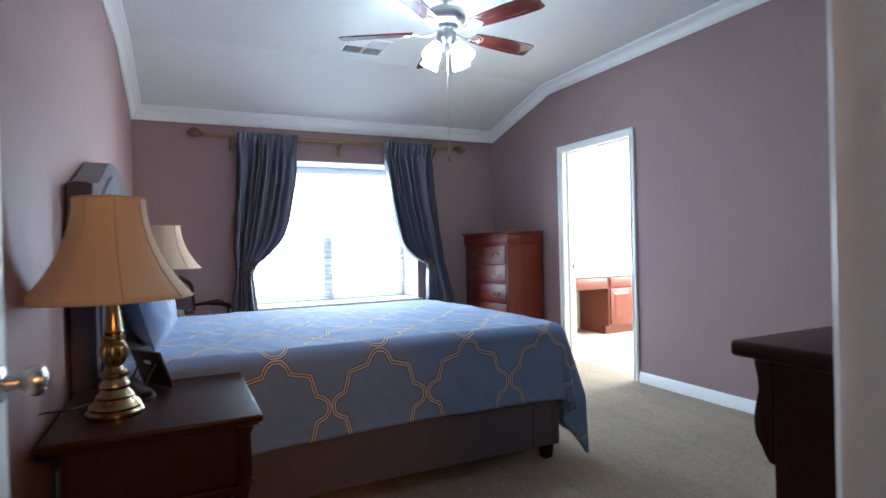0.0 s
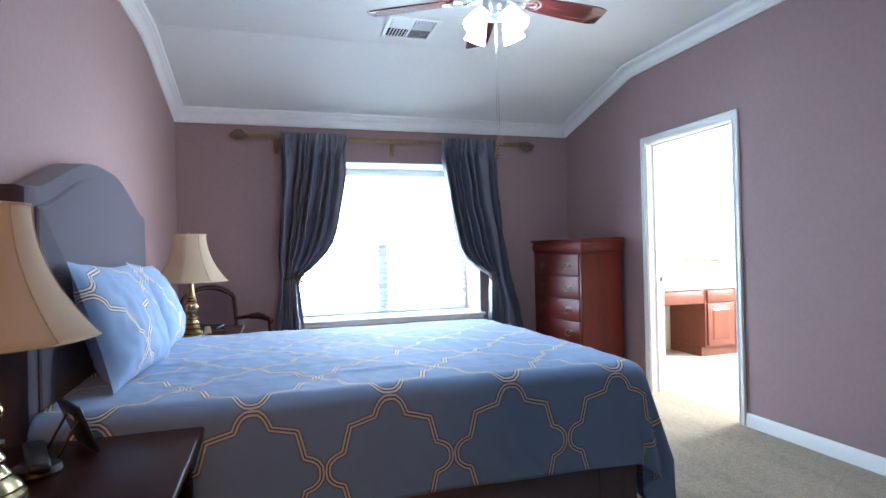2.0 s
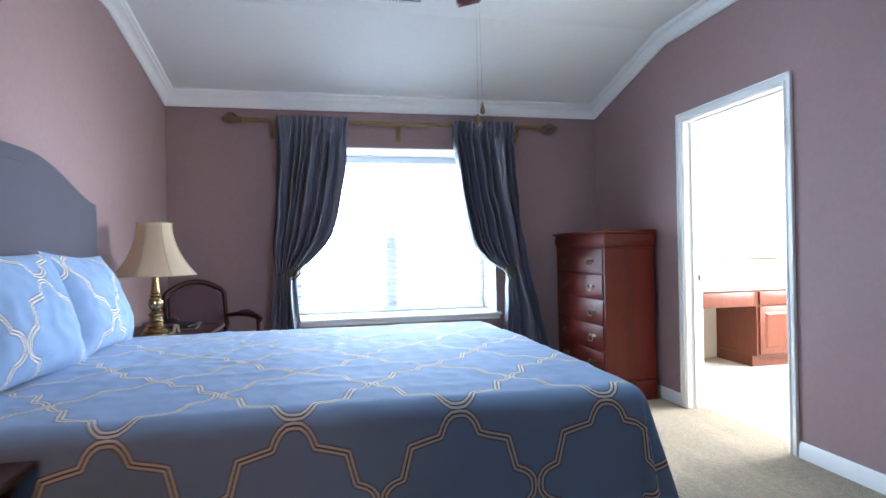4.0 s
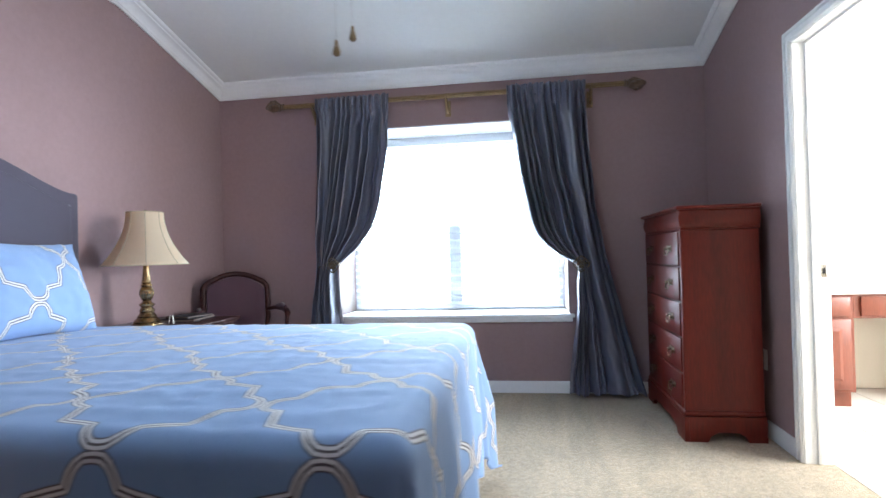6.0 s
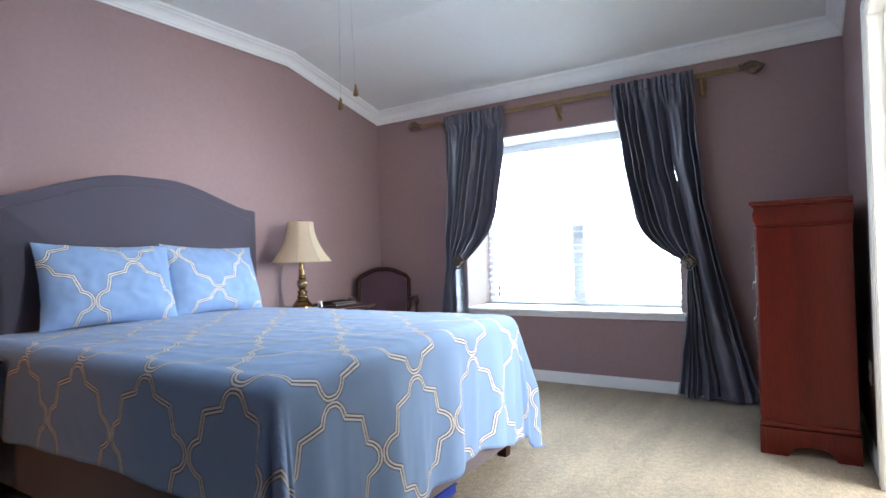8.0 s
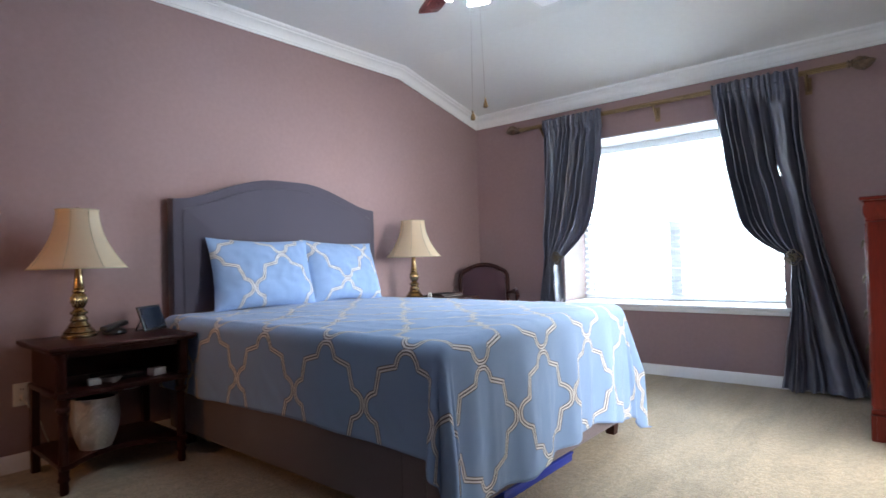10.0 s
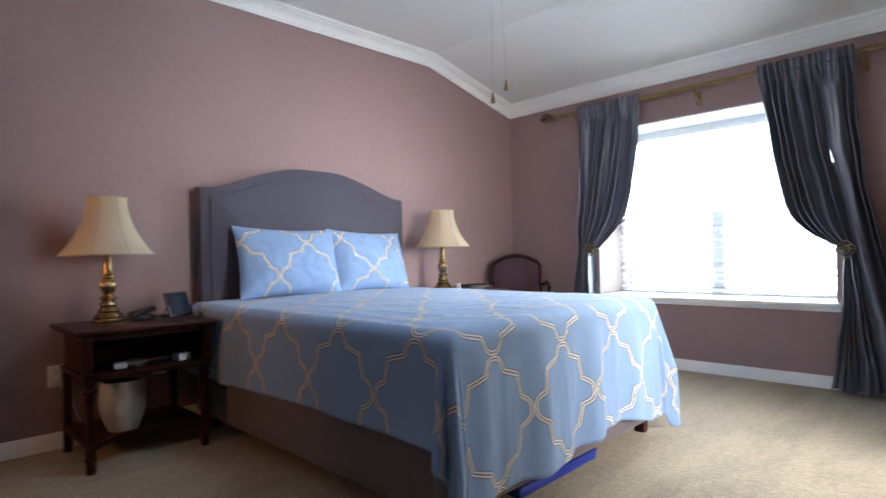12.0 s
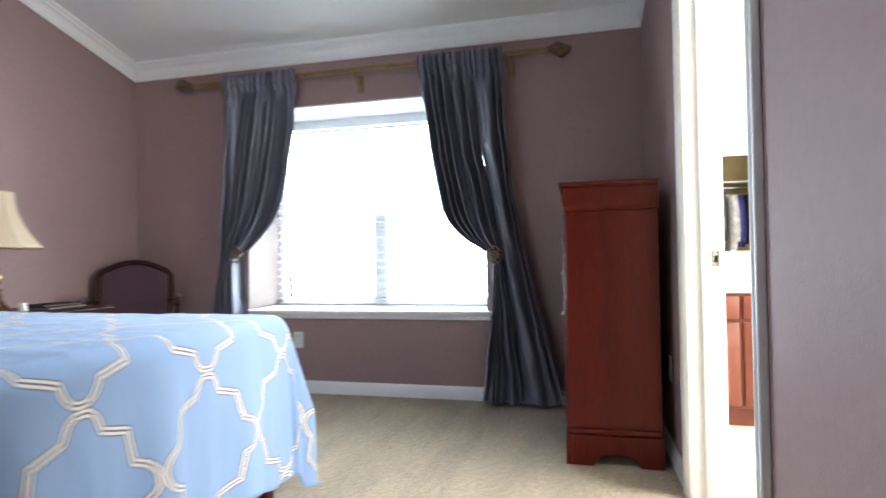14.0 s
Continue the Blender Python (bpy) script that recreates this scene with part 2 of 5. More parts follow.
def part(name, bm, material, parent=None, label="", smooth=True, recalc=True):
    """One bmesh as one mesh object under a thing or part."""
    if recalc:
        bmesh.ops.recalc_face_normals(bm, faces=bm.faces)
    me = bpy.data.meshes.new(name)
    bm.to_mesh(me)
    bm.free()
    me.materials.append(material)
    if smooth:
        shade_smooth(me)
    ob = new(name, me)
    if parent:
        ob.parent = parent
    if label:
        tagged(ob, label)
    return ob


def thing(name, label, category, at=(0, 0, 0), rz=0, group=""):
    ob = new(name)
    ob.matrix_basis = pose(*at, 0, 0, rz)
    ob.empty_display_size = 0.1
    return tagged(ob, label, category, group)


def structure(ob, label, category):
    return tagged(ob, label, category, kind="structure")


def box(bm, x0, x1, y0, y1, z0, z1, bev=0.0, seg=2):
    vs = [bm.verts.new((x, y, z)) for x in (x0, x1) for y in (y0, y1) for z in (z0, z1)]
    quads = ((0, 1, 3, 2), (4, 6, 7, 5), (0, 4, 5, 1), (2, 3, 7, 6), (0, 2, 6, 4), (1, 5, 7, 3))
    fs = [bm.faces.new([vs[i] for i in q]) for q in quads]
    if bev:
        edges = {e for f in fs for e in f.edges}
        bmesh.ops.bevel(bm, geom=list(edges), offset=bev, segments=seg, profile=0.5, affect="EDGES")
    return vs


def boxes(*specs):
    bm = bmesh.new()
    for s in specs:
        box(bm, *s)
    return bm


def prism(bm, outline, axis, a, b, bev=0.0):
    """Outline of 2D points pushed along an axis from a to b. axis x: (y, z); y: (x, z); z: (x, y)."""
    def at(p, t):
        return {"x": (t, p[0], p[1]), "y": (p[0], t, p[1]), "z": (p[0], p[1], t)}[axis]
    lo, hi = [bm.verts.new(at(p, a)) for p in outline], [bm.verts.new(at(p, b)) for p in outline]
    f0, f1 = bm.faces.new(lo), bm.faces.new(hi)
    n = len(outline)
    for i in range(n):
        bm.faces.new((lo[i], lo[(i + 1) % n], hi[(i + 1) % n], hi[i]))
    if bev:
        edges = set(f0.edges) | set(f1.edges)
        bmesh.ops.bevel(bm, geom=list(edges), offset=bev, segments=2, profile=0.5, affect="EDGES")


def lathe(bm, prof, at=(0, 0, 0), n=28, flute=None):
    """Turned profile of (radius, height); flute: (from, to, count, depth)."""
    rings = []
    for r, z in prof:
        ring = []
        for i in range(n):
            a = 2 * math.pi * i / n
            rr = r
            if flute and flute[0] <= z <= flute[1]:
                rr = r - flute[3] * (0.5 + 0.5 * math.cos(flute[2] * a))
            ring.append(bm.verts.new((at[0] + rr * math.cos(a), at[1] + rr * math.sin(a), at[2] + z)))
        rings.append(ring)
    for p, q in zip(rings, rings[1:]):
        for i in range(n):
            bm.faces.new((p[i], p[(i + 1) % n], q[(i + 1) % n], q[i]))
    bm.faces.new(rings[0]), bm.faces.new(rings[-1])


def tube(bm, pts, radius, n=10, cap=True):
    """A round bar along points; radius a number or one for each point."""
    pts = [Vector(p) for p in pts]
    rad = radius if isinstance(radius, (list, tuple)) else [radius] * len(pts)
    rings, up = [], None
    for i, p in enumerate(pts):
        d = (pts[min(i + 1, len(pts) - 1)] - pts[max(i - 1, 0)]).normalized()
        if up is None:
            up = d.orthogonal().normalized()
        up = (up - d * up.dot(d)).normalized()
        side = d.cross(up)
        rings.append([bm.verts.new(p + (up * math.cos(2 * math.pi * k / n) + side * math.sin(2 * math.pi * k / n)) * rad[i]) for k in range(n)])
    for a, b in zip(rings, rings[1:]):
        for k in range(n):
            bm.faces.new((a[k], a[(k + 1) % n], b[(k + 1) % n], b[k]))
    if cap:
        bm.faces.new(rings[0]), bm.faces.new(rings[-1])


def grid_sheet(bm, nu, nv, fn, uvfn=None, skip=None):
    """A sheet of (nu x nv) cells through fn(u, v)."""
    V = [[bm.verts.new(fn(i / nu, j / nv)) for j in range(nv + 1)] for i in range(nu + 1)]
    layer = bm.loops.layers.uv.new("cloth") if uvfn else None
    for i in range(nu):
        for j in range(nv):
            if skip and skip((i + 0.5) / nu, (j + 0.5) / nv):
                continue
            f = bm.faces.new((V[i][j], V[i + 1][j], V[i + 1][j + 1], V[i][j + 1]))
            if uvfn:
                for lo, (a, b) in zip(f.loops, ((i, j), (i + 1, j), (i + 1, j + 1), (i, j + 1))):
                    lo[layer].uv = uvfn(a / nu, b / nv)
    return V


def wobble(x, y, z=0.0, s=1.0):
    return noise.noise(Vector((x * s, y * s, z * s)))


# ---------------------------------------------------------------- bedroom shell
CEIL_Z, KINK_Y, LOW_Z = 2.747, 4.87, 2.458


def ceil_z(y):
    return CEIL_Z if y <= KINK_Y else CEIL_Z + (LOW_Z - CEIL_Z) * (y - KINK_Y) / (NORTH - KINK_Y)


structure(part("floor", boxes((-0.20, 3.865, 0.58, 6.40, -0.1, 0.0)), CARPET, smooth=False), "beige cut-pile wall-to-wall carpet with vacuum marks", "floor")
bm = bmesh.new()
prism(bm, [(-0.20, 0.58), (WEST_S - 0.001, 0.58), (WEST, NORTH), (WEST, 6.52), (-0.20, 6.52)], "z", 0.0, 2.845)
structure(part("wall_west", bm, WALL, smooth=False), "matt mauve painted bedroom wall behind the bed", "wall")
structure(part("wall_north", boxes((0.0, WIN_X0, NORTH, 6.52, 0, 2.60), (WIN_X1, 3.745, NORTH, 6.52, 0, 2.60), (WIN_X0, WIN_X1, NORTH, 6.52, 0, 0.545),
                                   (WIN_X0, WIN_X1, NORTH, 6.52, WIN_Z1, 2.60)), WALL, smooth=False), "matt mauve painted wall around a deep window recess", "wall")
structure(part("wall_east", boxes((3.745, 3.865, 0.58, 3.790, 0, 2.845), (3.745, 3.865, 4.705, 6.40, 0, 2.845), (3.745, 3.865, 3.790, 4.705, 2.045, 2.845)), WALL, smooth=False),
          "matt mauve painted wall with an open doorway to the bathroom", "wall")
structure(part("wall_south", boxes((WEST_S + 0.001, 0.095, 0.58, SOUTH, 0, 2.845), (1.035, 3.745, 0.58, SOUTH, 0, 2.845), (0.095, 1.035, 0.58, SOUTH, 2.05, 2.845)), WALL, smooth=False),
          "matt mauve painted wall with the entry doorway", "wall")
bm = bmesh.new()
prism(bm, [(SOUTH, CEIL_Z), (KINK_Y, CEIL_Z), (NORTH, LOW_Z), (NORTH, LOW_Z + 0.1), (KINK_Y, CEIL_Z + 0.1), (SOUTH, CEIL_Z + 0.1)], "x", -0.06, 3.745)
structure(part("ceiling", bm, CEIL, smooth=False), "white painted ceiling that slopes down to the window wall", "ceiling")

# crown moulding, one mitred run round the room
profile = [(0.0, 0.100), (0.012, 0.100), (0.014, 0.088), (0.020, 0.084), (0.021, 0.076), (0.026, 0.066), (0.036, 0.050), (0.050, 0.037), (0.064, 0.030), (0.066, 0.022), (0.074, 0.019), (0.083, 0.014), (0.086, 0.007), (0.088, 0.0), (0.0, 0.0)]
bm = bmesh.new()
rings = []
for cx, cy, sx, sy in ((WEST_S, SOUTH, 1, 1), (WEST_S * (NORTH - KINK_Y) / (NORTH - SOUTH), KINK_Y, 1, 0), (WEST, NORTH, 1, -1), (EAST, NORTH, -1, -1), (EAST, KINK_Y, -1, 0), (EAST, SOUTH, -1, 1)):
    rings.append([bm.verts.new((cx + sx * p, cy + sy * p, ceil_z(cy + sy * p) - q)) for p, q in profile])
for k in range(6):
    a, b = rings[k], rings[(k + 1) % 6]
    for i in range(len(profile)):
        j = (i + 1) % len(profile)
        bm.faces.new((a[i], a[j], b[j], b[i]))
structure(part("crown_molding", bm, TRIM), "white glossy stepped crown moulding", "molding")


def baseboard(a, b):
    """A run of skirting along the wall from a to b; the room lies to its left."""
    a, b = Vector((*a, 0)), Vector((*b, 0))
    side = Vector((-(b - a).y, (b - a).x, 0)).normalized()
    prof = [(0, 0), (0.014, 0), (0.014, 0.066), (0.010, 0.074), (0.009, 0.080), (0.004, 0.088), (0, 0.088)]
    bm = bmesh.new()
    ra, rb = [[bm.verts.new(e + side * p + Vector((0, 0, q))) for p, q in prof] for e in (a, b)]
    for i in range(len(prof)):
        j = (i + 1) % len(prof)
        bm.faces.new((ra[i], ra[j], rb[j], rb[i]))
    bm.faces.new(ra), bm.faces.new(rb)
    structure(part("baseboard", bm, TRIM), "white painted baseboard", "baseboard")


baseboard((WEST, NORTH), (WEST_S, SOUTH))
baseboard((EAST - 0.014, NORTH), (WEST + 0.014, NORTH))
baseboard((EAST, 4.757), (EAST, NORTH))
baseboard((EAST, SOUTH), (EAST, 3.740))
baseboard((1.095, SOUTH), (EAST - 0.014, SOUTH))


def casing(parts, u0, u1, top, face, out, axis, w=0.058):
    """Moulded door casing round an opening on one wall face; out: +1 or -1 away from the wall."""
    bm = bmesh.new()
    for lo, hi, d in ((0.0, w - 0.003, 0.012), (0.006, 0.020, 0.019), (w - 0.016, w, 0.021)):
        runs = [(u0 - hi, u0 - lo, 0.0, top + hi), (u1 + lo, u1 + hi, 0.0, top + hi), (u0 - lo, u1 + lo, top + lo, top + hi)]
        for a, b, z0, z1 in runs:
            f0, f1 = sorted((face, face + out * d))
            if axis == "x":
                box(bm, f0, f1, a, b, z0, z1, 0.003, 1)
            else:
                box(bm, a, b, f0, f1, z0, z1, 0.003, 1)
    part("casing", bm, TRIM, parts)


door_e = structure(new("door_1"), "white painted door frame of the bathroom doorway, with no door in view", "door frame")
part("jamb", boxes((3.742, 3.868, 3.790, 3.805, 0, 2.045), (3.742, 3.868, 4.690, 4.705, 0, 2.045), (3.742, 3.868, 3.805, 4.690, 2.030, 2.045)), TRIM, door_e)
part("door_stop", boxes((3.795, 3.830, 4.679, 4.690, 0, 2.03, 0.003), (3.795, 3.830, 3.805, 3.816, 0, 2.03, 0.003), (3.795, 3.830, 3.816, 4.679, 2.019, 2.03, 0.003)), TRIM, door_e)
casing(door_e, 3.801, 4.694, 2.034, EAST, -1, "x")
casing(door_e, 3.801, 4.694, 2.034, 3.865, 1, "x")
part("strike_plate", boxes((3.836, 3.864, 4.6865, 4.690, 0.895, 0.955, 0.001)), NICKEL, door_e, "satin nickel strike plate")
part("strike_hole", boxes((3.843, 3.857, 4.6855, 4.6868, 0.912, 0.938)), DARKHOLE, door_e)

door_s = structure(new("door_2"), "white painted entry door standing open against the wall", "door")
part("jamb", boxes((0.095, 0.110, 0.577, 0.703, 0, 2.05), (1.020, 1.035, 0.577, 0.703, 0, 2.05), (0.110, 1.020, 0.577, 0.703, 2.035, 2.05)), TRIM, door_s)
part("door_stop", boxes((1.009, 1.020, 0.615, 0.65, 0, 2.035, 0.003), (0.110, 0.121, 0.615, 0.65, 0, 2.035, 0.003)), TRIM, door_s)
casing(door_s, 0.106, 1.024, 2.039, SOUTH, 1, "y", 0.058)
casing(door_s, 0.106, 1.024, 2.039, 0.58, -1, "y", 0.058)
leaf = part("door_leaf", boxes((-0.035, 0.0, 0.0, 0.905, 0.012, 2.028, 0.003)), TRIM, door_s)
leaf.matrix_basis = pose(0.108, 0.712, 0, 0, 0, 3.2)
for y0, y1, z0, z1 in ((0.12, 0.41, 1.10, 1.88), (0.50, 0.79, 1.10, 1.88), (0.12, 0.41, 0.22, 0.88), (0.50, 0.79, 0.22, 0.88)):
    bm = bmesh.new()
    box(bm, 0.0, 0.006, y0, y1, z0, z1, 0.005, 1)
    box(bm, 0.002, 0.010, y0 + 0.04, y1 - 0.04, z0 + 0.04, z1 - 0.04, 0.006, 2)
    part("door_panel", bm, TRIM, leaf)
bm = bmesh.new()
lathe(bm, [(0.032, 0.0), (0.032, 0.006), (0.014, 0.010), (0.012, 0.030), (0.020, 0.036), (0.027, 0.046), (0.028, 0.056), (0.024, 0.066), (0.012, 0.071), (0.002, 0.072)], n=24)
knob = part("knob", bm, NICKEL, leaf, "polished nickel door knob")
knob.matrix_basis = pose(0.0, 0.84, 0.93, 0, 90, 0)
for z in (0.25, 1.05, 1.8):
    bm = bmesh.new()
    lathe(bm, [(0.007, -0.045), (0.007, 0.045)], (0.004, -0.006, z), 10)
    part("hinge", bm, BRASS, leaf)

# ---------------------------------------------------------------- window
win = structure(new("window_1"), "deep white window with white horizontal blinds, blazing with daylight", "window")
part("window_sill", boxes((WIN_X0 - 0.035, WIN_X1 + 0.035, NORTH - 0.045, NORTH - 0.0005, 0.563, 0.590, 0.008, 3), (WIN_X0, WIN_X1, NORTH - 0.0005, 6.44, 0.545, 0.590)), TRIM, win)
part("sill_apron", boxes((WIN_X0 - 0.02, WIN_X1 + 0.02, NORTH - 0.020, NORTH - 0.001, 0.530, 0.5625, 0.006, 2)), TRIM, win)
part("window_reveal", boxes((WIN_X0, WIN_X1, NORTH + 0.002, 6.46, WIN_Z1 - 0.012, WIN_Z1 - 0.001)), TRIM, win)
fy0, fy1 = 6.455, 6.515
part("window_frame", boxes((WIN_X0, WIN_X0 + 0.05, fy0, fy1, 0.59, WIN_Z1), (WIN_X1 - 0.05, WIN_X1, fy0, fy1, 0.59, WIN_Z1), (WIN_X0 + 0.05, WIN_X1 - 0.05, fy0, fy1, 0.59, 0.63),
                           (WIN_X0 + 0.05, WIN_X1 - 0.05, fy0, fy1, WIN_Z1 - 0.04, WIN_Z1)), VINYL, win)
part("mullion", boxes((1.80, 1.905, fy0 - 0.02, fy1, 0.63, 1.295, 0.004, 1)), VINYL, win)
part("meeting_rail", boxes((WIN_X0 + 0.05, WIN_X1 - 0.05, fy0 + 0.005, fy1 - 0.01, 1.295, 1.335, 0.003, 1)), VINYL, win)
for x0, x1, z0, z1 in ((WIN_X0 + 0.05, 1.80, 0.63, 1.295), (1.905, WIN_X1 - 0.05, 0.63, 1.295), (WIN_X0 + 0.05, WIN_X1 - 0.05, 1.335, WIN_Z1 - 0.04)):
    pane = part("pane", boxes((x0, x1, 6.486, 6.490, z0, z1)), GLASS, win, smooth=False)
    pane.visible_shadow = False
# thin added lining; its colour is lowered to offset the strong window lamp
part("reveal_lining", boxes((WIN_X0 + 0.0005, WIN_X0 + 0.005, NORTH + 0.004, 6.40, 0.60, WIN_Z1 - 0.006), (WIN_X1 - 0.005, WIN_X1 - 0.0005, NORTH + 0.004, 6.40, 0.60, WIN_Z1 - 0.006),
                             (WIN_X0 + 0.0005, WIN_X1 - 0.0005, NORTH + 0.004, 6.40, WIN_Z1 - 0.0055, WIN_Z1 - 0.0005)), REVEAL, win, "thin tan lining added to the window reveal", smooth=False)
blind = thing("window_blind", "white horizontal slat blind lowered over the window", "blind", (1.862, 6.41, 0.59))
part("headrail", boxes((-0.875, 0.875, -0.035, 0.03, 1.385, 1.452, 0.005)), SLAT, blind)
part("bottom_rail", boxes((-0.872, 0.872, -0.024, 0.024, 0.004, 0.020, 0.004)), SLAT, blind)
slat_mesh = None
for k in range(23):
    if slat_mesh is None:
        bm = bmesh.new()
        grid_sheet(bm, 1, 4, lambda u, v: (-0.872 + 1.744 * u, -0.031 + 0.062 * v, 0.004 * math.sin(math.pi * v)))
        bmesh.ops.solidify(bm, geom=list(bm.faces), thickness=0.0025)
        first = part("slat", bm, SLAT, blind)
        slat_mesh = first.data
        ob = first
    else:
        ob = new("slat", slat_mesh)
        ob.parent = blind
    ob.matrix_basis = pose(0, 0, 0.055 + k * 0.0585, 17, 0, 0)
for x in (-0.62, 0.0, 0.62):
    bm = bmesh.new()
    tube(bm, [(x, -0.03, 0.02), (x, -0.03, 1.39)], 0.0012, 5)
    part("ladder_cord", bm, WHITEPL, blind)


# ---------------------------------------------------------------- curtain rod and curtains
ROD_Y, ROD_Z = 5.905, 2.243
rod = thing("curtain_rod", "carved gilt wood curtain rod with scrolled leaf finials", "curtain rod", (1.885, ROD_Y, ROD_Z))
bm = bmesh.new()
for i in range(2):
    x0, x1 = ((-1.29, 0.0), (0.0, 1.29))[i]
    ring = []
    n = 32
    for x in (x0, x1):
        ring.append([bm.verts.new((x, (0.0165 + 0.0025 * math.cos(8 * 2 * math.pi * k / n)) * math.cos(2 * math.pi * k / n), (0.0165 + 0.0025 * math.cos(8 * 2 * math.pi * k / n)) * math.sin(2 * math.pi * k / n))) for k in range(n)])
    for k in range(n):
        bm.faces.new((ring[0][k], ring[0][(k + 1) % n], ring[1][(k + 1) % n], ring[1][k]))
part("pole", bm, GILT, rod)


def finial(s):
    bm = bmesh.new()
    lathe(bm, [(0.018, 0.0), (0.026, 0.004), (0.026, 0.012), (0.018, 0.017), (0.022, 0.022), (0.028, 0.028), (0.020, 0.036)], n=20)
    # leaf body, twisted and curling to its tip
    n, rings = 20, []
    for j in range(15):
        t = j / 14
        r = 0.044 * (math.sin(math.pi * min(1, 0.12 + t * 0.86)) ** 0.75) * (1 - 0.35 * t) + 0.002
        ring = []
        for k in range(n):
            a = 2 * math.pi * k / n
            rr = r * (1 + 0.26 * math.cos(5 * a + 6.0 * t))
            ring.append(bm.verts.new((rr * math.cos(a) + 0.012 * math.sin(t * 3.0), rr * math.sin(a), 0.034 + 0.120 * t)))
        rings.append(ring)
    for p, q in zip(rings, rings[1:]):
        for k in range(n):
            bm.faces.new((p[k], p[(k + 1) % n], q[(k + 1) % n], q[k]))
    bm.faces.new(rings[0]), bm.faces.new(rings[-1])
    tube(bm, [(0.030 * math.cos(a), 0.0, 0.085 + 0.030 * math.sin(a)) for a in [x * 0.4 - 0.6 for x in range(9)]], 0.007, 8)
    ob = part("finial", bm, CARVED, rod, "dark carved leaf finial")
    ob.matrix_basis = pose(s * 1.285, 0, 0, 0, 90 * s, 0)


finial(1), finial(-1)
for x in (-1.055, -0.002, 1.055):
    bm = bmesh.new()
    tube(bm, [(x, 0.0985, -0.10), (x, 0.07, -0.105), (x, 0.035, -0.075), (x, 0.008, -0.04), (x, -0.012, -0.022)], [0.014, 0.013, 0.010, 0.011, 0.012], 10)
    tube(bm, [(x, 0.026 * math.cos(a), 0.026 * math.sin(a)) for a in [math.pi + i * math.pi / 8 for i in range(9)]], 0.006, 8)
    box(bm, x - 0.022, x + 0.022, 0.090, 0.0995, -0.135, -0.015, 0.004)
    part("bracket", bm, GILT, rod)

def smooth_interp(z, table):
    zs, xs = zip(*sorted(table))
    i = max(0, min(len(zs) - 2, int(np.searchsorted(zs, z)) - 1))
    h = zs[i + 1] - zs[i]
    t = min(1, max(0, (z - zs[i]) / h))
    slope = lambda k: 0.0 if k in (0, len(zs) - 1) else (xs[k + 1] - xs[k - 1]) / (zs[k + 1] - zs[k - 1])
    a, b, m0, m1 = xs[i], xs[i + 1], slope(i) * h, slope(i + 1) * h
    return (2 * t ** 3 - 3 * t ** 2 + 1) * a + (t ** 3 - 2 * t ** 2 + t) * m0 + (3 * t ** 2 - 2 * t ** 3) * b + (t ** 3 - t ** 2) * m1


